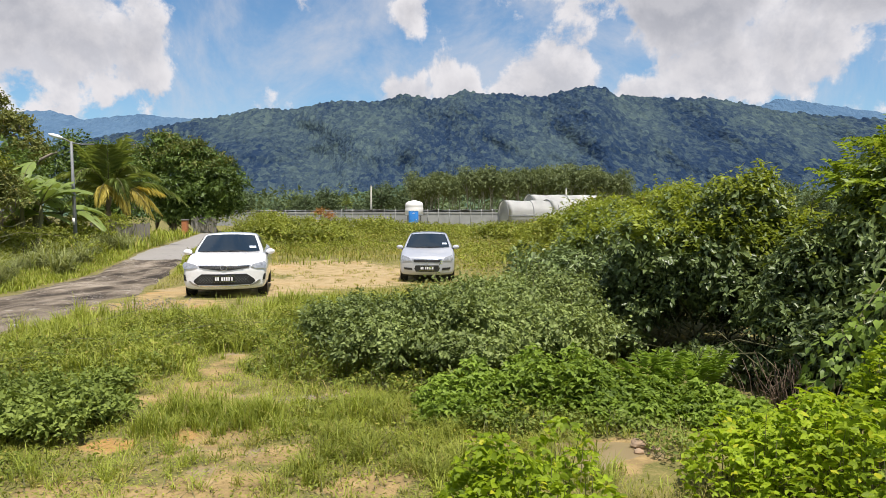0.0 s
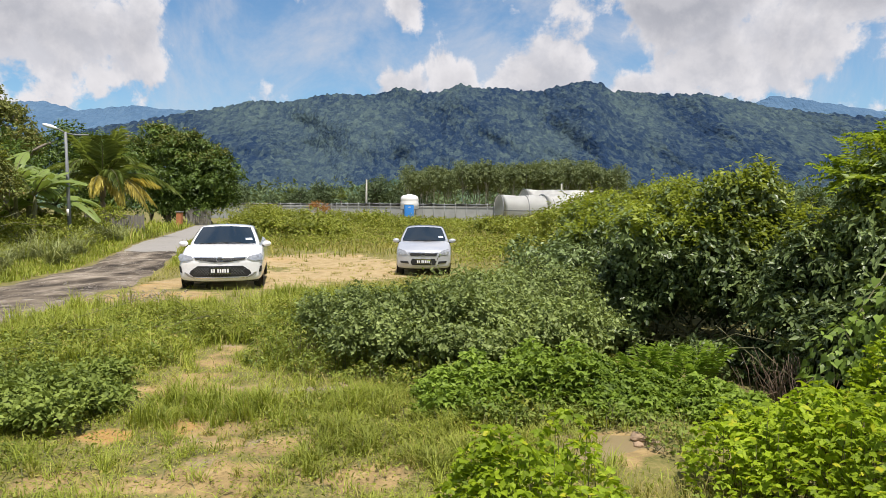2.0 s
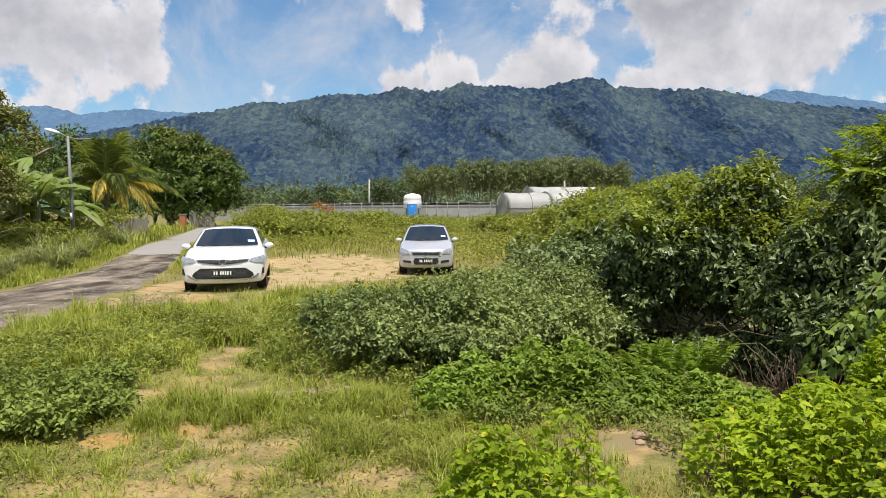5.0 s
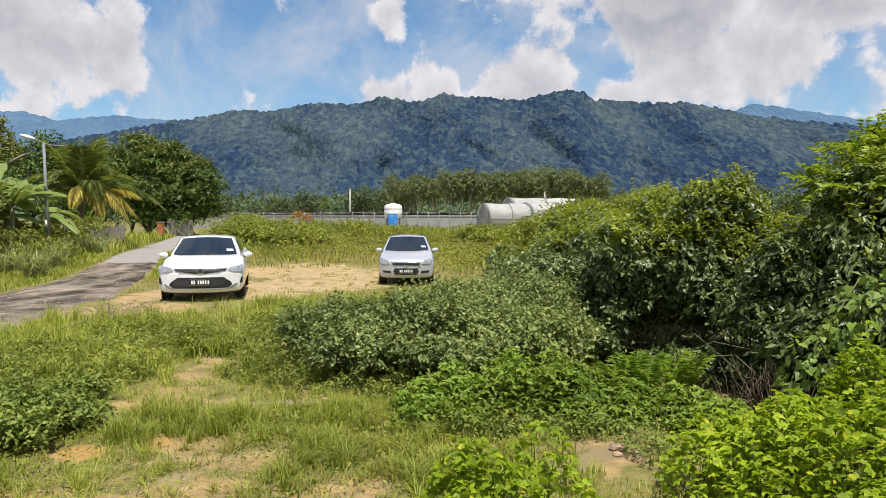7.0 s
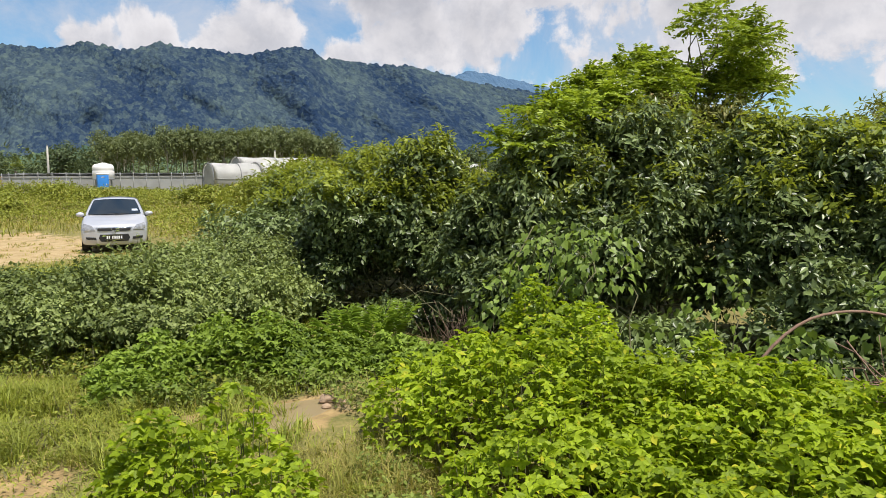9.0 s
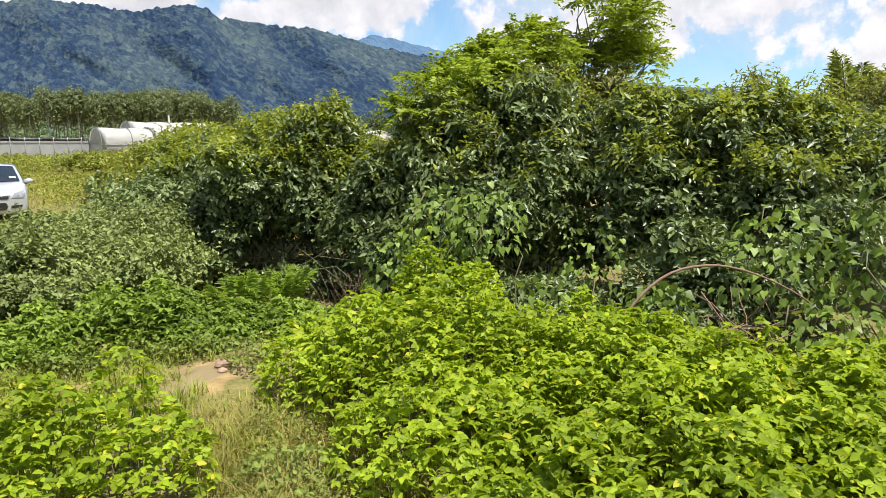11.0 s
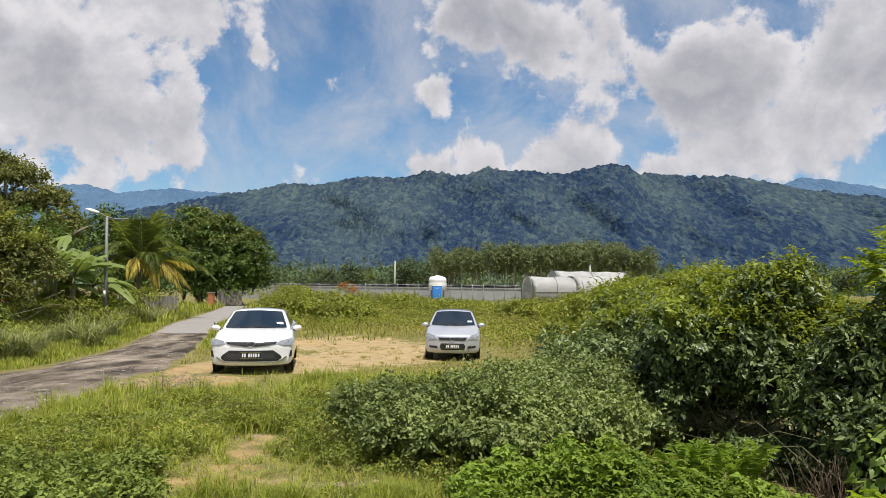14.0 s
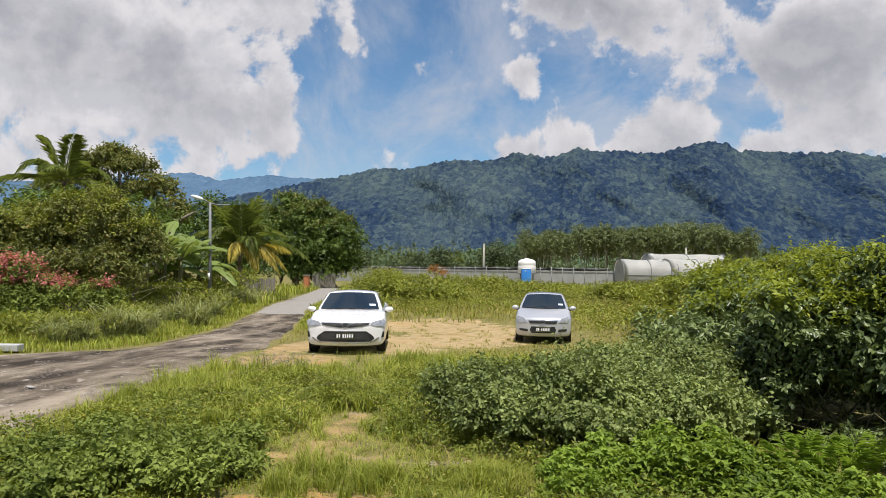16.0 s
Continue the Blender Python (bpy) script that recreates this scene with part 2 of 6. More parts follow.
def road_material():
    m, g, b, out = material("worn_asphalt")
    pos = g.add("ShaderNodeTexCoord").outputs["Object"]
    mp = g.add("ShaderNodeMapping")
    mp.inputs["Scale"].default_value = (1.0, 0.28, 1)
    mp.inputs["Rotation"].default_value = (0, 0, radians(-18))
    g.put(mp.inputs[0], pos)
    streak, grit, mid = g.noise(mp.outputs[0], 1.5, 6, 0.6), g.noise(pos, 60, 4, 0.7), g.noise(pos, 3.5, 6, 0.65)
    patch = g.math("ADD", g.math("MULTIPLY", streak, 0.65), g.math("MULTIPLY", g.noise(pos, 0.9, 7, 0.65, 0.5), 0.35))
    col = g.ramp(patch, ((0.40, (0.040, 0.032, 0.024)), (0.47, (0.110, 0.089, 0.066)), (0.53, (0.205, 0.170, 0.128)), (0.62, (0.38, 0.325, 0.25))))
    col = g.mix(g.step(mid, 0.60, 0.66), col, (0.38, 0.345, 0.29))
    col = g.mix(g.math("MULTIPLY", g.step(g.noise(pos, 1.7, 6, 0.7), 0.60, 0.66), 0.8), col, (0.030, 0.026, 0.022))
    col = g.mix(g.math("MULTIPLY", grit, 0.7), col, (0.35, 0.33, 0.30), "MULTIPLY")
    stones = g.voronoi(pos, 26)
    col = g.mix(g.math("MULTIPLY", g.step(stones, 0.30, 0.16), g.step(g.noise(pos, 1.1, 4), 0.46, 0.60)), col, (0.50, 0.46, 0.40))
    g.put(b.inputs["Base Color"], col)
    b.inputs["Roughness"].default_value = 0.9
    b.inputs["Specular IOR Level"].default_value = 0.15
    g.put(b.inputs["Normal"], g.bump(g.math("ADD", grit, mid), 0.5, 0.012))
    return m


def concrete_material(name, lo, hi):
    m, g, b, out = material(name)
    pos = g.add("ShaderNodeTexCoord").outputs["Object"]
    mid, fine, big = g.noise(pos, 2.2, 6, 0.6), g.noise(pos, 40, 4), g.noise(pos, 0.5, 3)
    col = g.mix(g.math("ADD", g.math("MULTIPLY", mid, 0.6), g.math("MULTIPLY", big, 0.4)), lo, hi)
    col = g.mix(g.step(mid, 0.6, 0.75), col, tuple(c * 0.6 for c in lo))
    g.put(b.inputs["Base Color"], col)
    b.inputs["Roughness"].default_value = 0.88
    g.put(b.inputs["Normal"], g.bump(fine, 0.3, 0.01))
    return m


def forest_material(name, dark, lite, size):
    """Far wooded slope: crowns differ in green; broad noise varies the stand's tone in place of cloud shadow."""
    m, g, b, out = material(name)
    crown_map = g.add("ShaderNodeMapping")
    crown_map.inputs["Scale"].default_value = (1, 0.32, 0.8)
    g.put(crown_map.inputs[0], g.add("ShaderNodeTexCoord").outputs["Object"])
    pos = crown_map.outputs[0]
    sep = g.add("ShaderNodeSeparateColor")
    g.put(sep.inputs[0], g.voronoi(pos, 1 / size, "F1", "Color"))
    small = g.add("ShaderNodeSeparateColor")
    g.put(small.inputs[0], g.voronoi(pos, 2.6 / size, "F1", "Color"))
    # broad tone drift: cloud-shadow variation put into the forest colour
    cloud_shade = g.step(g.noise(pos, 0.006, 5, 0.6), 0.36, 0.64)
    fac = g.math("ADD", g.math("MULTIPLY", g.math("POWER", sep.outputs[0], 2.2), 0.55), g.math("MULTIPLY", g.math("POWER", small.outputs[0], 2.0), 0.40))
    fac = g.math("ADD", fac, g.math("MULTIPLY", g.math("SUBTRACT", cloud_shade, 0.4), 0.42), clamp=True)
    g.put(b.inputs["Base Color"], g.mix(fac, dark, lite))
    b.inputs["Roughness"].default_value = 0.95
    b.inputs["Specular IOR Level"].default_value = 0.05
    h = g.math("ADD", g.math("MULTIPLY", g.voronoi(pos, 1.3 / size), -0.8), g.noise(pos, 2.6 / size, 4, 0.65))
    g.put(b.inputs["Normal"], g.bump(h, 0.8, size * 0.5))
    return m


M_SOIL = ground_material()
M_ROAD = road_material()
M_SLAB = concrete_material("road_concrete", (0.19, 0.18, 0.16), (0.31, 0.29, 0.26))
M_KERB = concrete_material("kerb_concrete", (0.30, 0.31, 0.30), (0.48, 0.49, 0.47))
# the main range's base colours hold blue distance haze
M_HAZED_HILL = forest_material("hill_forest", (0.014, 0.031, 0.066), (0.080, 0.115, 0.110), 8.0)
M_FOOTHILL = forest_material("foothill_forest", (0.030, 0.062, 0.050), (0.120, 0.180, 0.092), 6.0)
# stronger blue haze of distance painted into the far hills
M_HAZED_FAR_HILL = forest_material("far_hill_forest", (0.07, 0.13, 0.21), (0.10, 0.17, 0.25), 20.0)
M_LOWWOOD = leafy("lowland_leaf", (0.045, 0.075, 0.035), (0.12, 0.16, 0.07), 0.6, 0.2, 0.05)
M_WHITE_PAINT = plain("white_car_paint", (0.80, 0.80, 0.79), 0.28, 0.0, 0.02, 3, 0, 1.0)
M_SILVER = plain("silver_car_paint", (0.50, 0.515, 0.54), 0.36, 0.3, 0.03, 3, 0, 1.0)
M_GLASS = plain("tinted_glass", (0.012, 0.020, 0.028), 0.07, 0.0, 0.05, 2, 0, 0, 0.9)
M_BLACK = plain("black_plastic", (0.018, 0.018, 0.018), 0.5)
M_RUBBER = plain("tyre_rubber", (0.022, 0.021, 0.02), 0.85)
M_CHROME = plain("chrome", (0.75, 0.76, 0.78), 0.16, 1.0, 0.03)
M_ALLOY = plain("alloy", (0.45, 0.45, 0.46), 0.35, 0.9)
M_LENS = plain("lamp_lens", (0.48, 0.50, 0.52), 0.12, 0.35, 0.45, 16, 0, 1.0)
M_MESH = plain("dark_mesh", (0.17, 0.175, 0.18), 0.35, 0.5)
M_PLATE = plain("plate_black", (0.012, 0.012, 0.012), 0.4)
M_PLATE_INK = plain("plate_white", (0.80, 0.80, 0.80), 0.5)
M_STICKER = plain("sticker", (0.62, 0.68, 0.78), 0.5)
M_GALV = plain("galvanised_steel", (0.19, 0.20, 0.20), 0.6, 0.1, 0.12, 5)
M_LAMPWHITE = plain("lamp_housing", (0.72, 0.74, 0.75), 0.4)
M_TANK = plain("white_tank", (0.74, 0.73, 0.70), 0.5, 0.0, 0.06, 1.5)
M_BLUEBOX = plain("blue_plastic", (0.03, 0.22, 0.62), 0.45, 0.0, 0.06, 2)
M_FILM = plain("greenhouse_film", (0.66, 0.66, 0.62), 0.55, 0.0, 0.14, 0.6, 0.2)
M_NET = plain("shade_net", (0.33, 0.34, 0.33), 0.85, 0.0, 0.2, 0.7)
M_ORANGE = plain("orange_brick", (0.50, 0.19, 0.08), 0.85, 0.0, 0.2, 6, 0.3)
M_FENCE = bark("grey_boards", (0.12, 0.11, 0.10), (0.27, 0.25, 0.23), 6)
M_CHIPS = concrete_material("stone_chips", (0.17, 0.14, 0.10), (0.36, 0.305, 0.225))
M_STONE = concrete_material("rubble_stone", (0.22, 0.15, 0.095), (0.42, 0.30, 0.19))
M_WATER = plain("muddy_water", (0.25, 0.19, 0.10), 0.3, 0.0, 0.08, 2)
M_TRASH = plain("white_plastic", (0.42, 0.41, 0.38), 0.5)

# ---- builders ----
RNG = np.random.default_rng(7)


def part(name, bm, mat, parent=None, label="", smooth=True):
    """Links a bmesh as one mesh object under a thing or a part."""
    me = bpy.data.meshes.new(name)
    bm.to_mesh(me)
    bm.free()
    if smooth:
        me.shade_smooth()
    me.materials.append(mat)
    ob = new(name, me)
    ob.parent = parent
    if label:
        tagged(ob, label)
    return ob


def arrays_mesh(name, co, faces, mat, parent=None, smooth=False):
    """One mesh object from numpy arrays; all faces have the same number of corners."""
    me = bpy.data.meshes.new(name)
    n, k = faces.shape
    me.vertices.add(len(co))
    me.vertices.foreach_set("co", np.ascontiguousarray(co, dtype=np.float32).ravel())
    me.loops.add(n * k)
    me.loops.foreach_set("vertex_index", faces.ravel().astype(np.int32))
    me.polygons.add(n)
    me.polygons.foreach_set("loop_start", np.arange(0, n * k, k, dtype=np.int32))
    me.update(calc_edges=True)
    if smooth:
        me.shade_smooth()
    me.materials.append(mat)
    ob = new(name, me)
    ob.parent = parent
    return ob


def thing(name, label, category, at=(0, 0, 0), turn=0, group="", kind=""):
    ob = new(name)
    ob.matrix_world = pose(*at, 0, 0, turn)
    return tagged(ob, label, category, group, kind)


def unit(v):
    return v / (np.linalg.norm(v, axis=-1, keepdims=True) + 1e-9)


# leaf outlines: (along, across, lift) and triangles
OVAL = (np.array([(0, 0, 0), (.28, .42, .08), (.68, .36, .05), (1, 0, -.12), (.68, -.36, .05), (.28, -.42, .08)]),
        np.array([(0, 2, 1), (0, 3, 2), (0, 4, 3), (0, 5, 4)]))
HEART = (np.array([(.08, 0, 0), (-.06, .26, .04), (.25, .46, .07), (1, 0, -.16), (.25, -.46, .07), (-.06, -.26, .04), (.5, 0, -.03)]),
         np.array([(0, 6, 1), (1, 6, 2), (2, 6, 3), (3, 6, 4), (4, 6, 5), (5, 6, 0)]))
KITE = (np.array([(0, 0, 0), (.34, .46, .07), (.72, .30, .02), (1, 0, -.14), (.72, -.30, .02), (.34, -.46, .07)]), np.array([(0, 3, 1), (1, 3, 2), (0, 5, 3), (5, 4, 3)]))
LANCE = (np.array([(0, 0, 0), (.4, .5, .08), (1, 0, -.16), (.4, -.5, .08)]), np.array([(0, 2, 1), (0, 3, 2)]))


def leaf_arrays(base, along, face, length, width, shape):
    """Leaves at base, pointing along, turned towards face; width is a share of the length."""
    pts, tri = shape
    x = unit(along)
    y = unit(np.cross(face, x))
    z = np.cross(x, y)
    L = length[:, None, None]
    co = base[:, None, :] + L * (pts[None, :, 0:1] * x[:, None, :] + pts[None, :, 1:2] * width * y[:, None, :] + pts[None, :, 2:3] * z[:, None, :])
    idx = tri[None] + (np.arange(len(base)) * len(pts))[:, None, None]
    return co.reshape(-1, 3), idx.reshape(-1, 3)


def join_arrays(parts):
    co, fa, off = [], [], 0
    for c, f in parts:
        co.append(c)
        fa.append(f + off)
        off += len(c)
    return np.concatenate(co), np.concatenate(fa)


def rand_dirs(n, low=-1.0):
    z = RNG.uniform(low, 1, n)
    a = RNG.uniform(0, 2 * np.pi, n)
    r = np.sqrt(1 - z * z)
    return np.c_[r * np.cos(a), r * np.sin(a), z]


def lumps(clumps, per, share=0.42, low=-0.35):
    """Breaks each ellipsoid (centre, radii) into small uneven lumps near its skin."""
    out = []
    for cx, cy, cz, rx, ry, rz in clumps:
        d = rand_dirs(per, low)
        s = RNG.uniform(0.45, 0.86, per)[:, None]
        c = np.array([cx, cy, cz]) + d * s * np.array([rx, ry, rz])
        r = RNG.uniform(0.6, 1.15, per)[:, None] * share * np.array([rx, ry, rz])
        out.append(np.c_[c, r])
    return np.concatenate(out)


def sprays(blobs, n, k, twig, leaf, width, shape, droop=0.35, up=0.3, low=-0.6, spread=0.9, floor=0.03, face=0.7):
    """Twigs on the skin of the blobs with leaves set along them; returns arrays."""
    w = blobs[:, 3] * blobs[:, 5] + blobs[:, 3] * blobs[:, 4]
    i = RNG.choice(len(blobs), n, p=w / w.sum())
    d = rand_dirs(n, low)
    s = (1 - 0.6 * RNG.random(n) ** 2)[:, None]
    start = blobs[i, :3] + d * s * blobs[i, 3:]
    way = unit(d * 0.8 + RNG.normal(0, 0.45, (n, 3)) + np.array([0, 0, up]))
    tl = twig * RNG.uniform(0.5, 1.3, n)
    f = (np.arange(k) + RNG.random((n, k)) * 0.6) / k
    p = start[:, None] + way[:, None] * (tl[:, None] * f)[..., None]
    p[..., 2] -= droop * tl[:, None] * f ** 2
    side = unit(np.cross(way, rand_dirs(n)))
    sgn = np.where(np.arange(k) % 2, 1.0, -1.0)[None, :, None]
    ldir = unit(way[:, None] * 0.55 + side[:, None] * sgn * spread + RNG.normal(0, 0.35, (n, k, 3)) - np.array([0, 0, droop]) * 0.9)
    nrm = unit(np.array([0, 0, 0.75]) + face * d[:, None] + RNG.normal(0, 0.42, (n, k, 3)))
    ll = leaf * RNG.uniform(0.55, 1.25, (n, k))
    ok = p[..., 2].ravel() > floor
    return leaf_arrays(p.reshape(-1, 3)[ok], ldir.reshape(-1, 3)[ok], nrm.reshape(-1, 3)[ok], ll.ravel()[ok], width, shape)


def tube(bm, pts, radii, sides=7):
    """A tapered tube through the points."""
    rings = []
    for i, p in enumerate(pts):
        p = Vector(p)
        a, b = Vector(pts[max(i - 1, 0)]), Vector(pts[min(i + 1, len(pts) - 1)])
        q = (b - a).to_track_quat("Z", "X")
        rings.append([bm.verts.new(p + q @ Vector((radii[i] * math.cos(2 * math.pi * j / sides), radii[i] * math.sin(2 * math.pi * j / sides), 0))) for j in range(sides)])
    for r0, r1 in zip(rings, rings[1:]):
        for j in range(sides):
            bm.faces.new((r0[j], r0[(j + 1) % sides], r1[(j + 1) % sides], r1[j]))
    bm.faces.new(list(reversed(rings[0])))
    bm.faces.new(rings[-1])
    return bm


def box(bm, centre, size, turn=None, bevel=0.0):
    m = Matrix.Translation(centre) @ (turn or Matrix.Identity(4)) @ Matrix.Diagonal((*size, 1))
    made = bmesh.ops.create_cube(bm, size=1, matrix=m)
    if bevel:
        edges = {e for v in made["verts"] for e in v.link_edges}
        bmesh.ops.bevel(bm, geom=list(edges), offset=bevel, segments=2, affect="EDGES", profile=0.6)
    return bm


def limb(a, b, sag=0.0, steps=5, wob=0.05):
    a, b = np.array(a, float), np.array(b, float)
    L = np.linalg.norm(b - a)
    out = []
    for i in range(steps + 1):
        f = i / steps
        p = a + (b - a) * f + (RNG.normal(0, wob * L, 3) if 0 < i < steps else 0)
        p[2] += sag * L * math.sin(f * math.pi)
        out.append(tuple(p))
    return out


def bush(name, label, category, clumps, n, k=8, twig=0.3, leaf=0.09, width=0.5, shape=OVAL, mat=None, top=None, top_share=0.0,
         per=14, droop=0.35, up=0.3, stem=0.02, low=-0.6, stems=9, stem_mat=None, group="", share=0.42, shoots=0):
    """A bush or tree crown: stems from the base to the lumps, and sprays of leaves."""
    cx = float(np.mean([c[0] for c in clumps]))
    cy = float(np.mean([c[1] for c in clumps]))
    root = thing(name, label, category, (cx, cy, gz(cx, cy)), group=group)
    z0 = root.matrix_world.translation
    loc = [(c[0] - z0.x, c[1] - z0.y, c[2] - z0.z, *c[3:]) for c in clumps]
    blobs = lumps(loc, per, share)
    bm = bmesh.new()
    for i in range(stems):
        b = blobs[RNG.integers(len(blobs))]
        c = loc[i % len(loc)]
        foot = (c[0] * 0.8 + RNG.normal(0, 0.12), c[1] * 0.8 + RNG.normal(0, 0.12), -0.05)
        tube(bm, limb(foot, b[:3], 0.06, 5, 0.04), [stem * (1 - 0.14 * j) for j in range(6)], 6)
    part("branchwork", bm, stem_mat or M_STEM, root)
    arr = sprays(blobs, n, k, twig, leaf, width, shape, droop, up, low)
    arrays_mesh("foliage", *arr, mat, root)
    # second leaf colour on upper lumps; on thicket bushes it paints sunlit tops
    if top:
        hi = blobs[blobs[:, 2] > np.quantile(blobs[:, 2], 0.55)].copy()
        hi[:, 2] += 0.10 * hi[:, 5]
        arr = sprays(hi, int(n * top_share), k, twig * 1.15, leaf * 0.95, width, shape, droop * 0.6, up + 0.5, 0.1)
        arrays_mesh("top_growth", *arr, top, root)
    if shoots:
        high = blobs[blobs[:, 2] > np.quantile(blobs[:, 2], 0.7)]
        parts = []
        for b in high[RNG.integers(len(high), size=shoots)]:
            foot = b[:3] + np.array([0, 0, b[5] * 0.6])
            tip = foot + np.array([RNG.normal(0, 0.4), RNG.normal(0, 0.4), 1.0]) * twig * RNG.uniform(1.0, 2.2)
            line = np.array(limb(foot, tip, 0.0, 6, 0.03))
            part("shoot", tube(bmesh.new(), [tuple(q) for q in line], [0.004, 0.0036, 0.0032, 0.003, 0.0026, 0.0022, 0.0018], 4), M_STEM, root)
            q = np.repeat(line[1:], 2, 0)
            a = RNG.uniform(0, 2 * np.pi, len(q))
            parts.append(leaf_arrays(q, np.c_[np.cos(a), np.sin(a), RNG.uniform(-0.2, 0.7, len(q))], unit(np.array([0, 0, 1.0]) + RNG.normal(0, 0.4, (len(q), 3))), leaf * RNG.uniform(0.6, 1.1, len(q)), width, shape))
        arrays_mesh("shoot_leaves", *join_arrays(parts), top or mat, root)
    return root


# ---- ground, road ----


def fbm(x, y, seed, octaves=5):
    """Smooth noise from sums of turned waves."""
    r = np.random.default_rng(seed)
    v = np.zeros(np.shape(x))
    amp, fr = 1.0, 1.0
    for _ in range(octaves):
        for _ in range(3):
            a, p = r.uniform(0, 2 * np.pi, 2)
            q = r.uniform(0.8, 1.3) * fr
            v = v + amp / 3 * np.sin(q * (x * np.cos(a) + y * np.sin(a)) * 2 * np.pi + p + 1.3 * np.sin(q * 3.1 * (x * np.sin(a) - y * np.cos(a)) + p))
        amp *= 0.55
        fr *= 2.03
    return v


BARE = ((-2.8, 6.5, 0.5, 0.3), (-2.5, 7.0, 0.5, 0.4), (-2.55, 7.7, 0.28, 0.4), (-2.7, 8.4, 0.25, 0.4), (-2.1, 6.75, 0.45, 0.32), (-1.7, 6.4, 0.4, 0.3), (-1.25, 6.5, 0.4, 0.22),
        (-1.9, 5.4, 0.55, 0.4), (-1.3, 5.1, 0.45, 0.3), (-1.9, 4.5, 0.7, 0.35), (-1.2, 4.35, 0.6, 0.35), (-0.6, 4.5, 0.55, 0.25), (-2.6, 5.3, 0.3, 0.2), (-2.5, 4.4, 0.4, 0.18), (0.42, 5.35, 0.35, 0.15),
        (1.2, 5.0, 0.5, 0.5), (-4.6, 19.0, 2.4, 2.6), (-2.7, 21.8, 2.2, 4.4), (-4.6, 25.0, 2.4, 2.8), (-5.6, 13.6, 1.3, 1.3), (-4.2, 16.4, 1.6, 1.2), (-6.4, 17.5, 0.8, 3.0))


def bare(x, y):
    """How bare the soil is, 0 to 1."""
    v = np.zeros(np.shape(x))
    for cx, cy, rx, ry in BARE:
        v = np.maximum(v, np.exp(-(((x - cx) / rx) ** 2 + ((y - cy) / ry) ** 2) ** 2))
    broken = np.clip(0.72 + 0.75 * fbm(x / 0.9, y / 0.9, 61, 3), 0, 1)
    return v * np.where(np.asarray(y) < 10, broken, 0.55 + 0.45 * broken)


def gz(x, y):
    """Height of the ground."""
    x, y = np.asarray(x, float), np.asarray(y, float)
    dip = -0.22 * np.exp(-((y - 22) / 6.0) ** 2)
    ripple = 0.018 * np.sin(1.7 * x + 0.6 * y) * np.sin(1.3 * y - 0.4 * x) + 0.012 * np.sin(4.1 * x - 2.2 * y)
    z = dip + ripple * np.exp(-((x * x + y * y) / 60.0 ** 2))
    return float(z) if z.ndim == 0 else z


LANE_Y = (-10, 2, 8, 12, 16, 22, 28, 32, 40, 52, 68, 90)
LANE_X = (-6.0, -7.2, -8.0, -8.2, -8.6, -10.1, -11.7, -12.95, -14.9, -17.9, -22.3, -28.0)


def road_mid(s):
    """Centre of the lane at the way s from near to far."""
    y = 2 + s
    x = np.interp(y, LANE_Y, LANE_X)
    return x, y


def road_half(y):
    return np.interp(y, (0, 8, 14, 18, 22, 28, 60), (1.7, 1.75, 1.65, 1.5, 1.35, 1.15, 1.2))


def apron_edge(x):
    """Far edge of the driveway apron."""
    return np.interp(x, (-17, -12, -10.6, -9.5, -7), (12.3, 12.9, 14.0, 14.9, 15.2))


def on_road(x, y):
    xm = np.interp(y, LANE_Y, LANE_X)
    lane = np.abs(x - xm) < road_half(y) + 0.05
    apron = (x < -8) & (x > -17) & (y > 6.2) & (y < apron_edge(x))
    return lane | apron


def build_ground():
    ax = np.concatenate([-np.geomspace(4500, 16, 30), np.arange(-15.5, 12, 0.16), np.geomspace(12.2, 4500, 30)])
    ay = np.concatenate([-np.geomspace(4500, 5, 24), np.arange(-4.5, 30, 0.16), np.geomspace(30.5, 4500, 34)])
    X, Y = np.meshgrid(ax, ay, indexing="ij")
    Z = gz(X, Y)
    nx, ny = X.shape
    co = np.c_[X.ravel(), Y.ravel(), Z.ravel()]
    i = np.arange(nx * ny).reshape(nx, ny)
    fa = np.stack([i[:-1, :-1], i[1:, :-1], i[1:, 1:], i[:-1, 1:]], -1).reshape(-1, 4)
    ob = arrays_mesh("ground", co, fa, M_SOIL, smooth=True)
    at = ob.data.attributes.new("bare", "FLOAT", "POINT")
    at.data.foreach_set("value", bare(co[:, 0], co[:, 1]).astype(np.float32))
    lot = np.exp(-(((co[:, 0] + 3.8) / 4.5) ** 2 + ((co[:, 1] - 21.5) / 7.5) ** 2) ** 3)
    at = ob.data.attributes.new("sandy", "FLOAT", "POINT")
    at.data.foreach_set("value", lot.astype(np.float32))
    tagged(ob, "sandy orange-brown soil with mossy grassy cover", "ground", kind="structure")


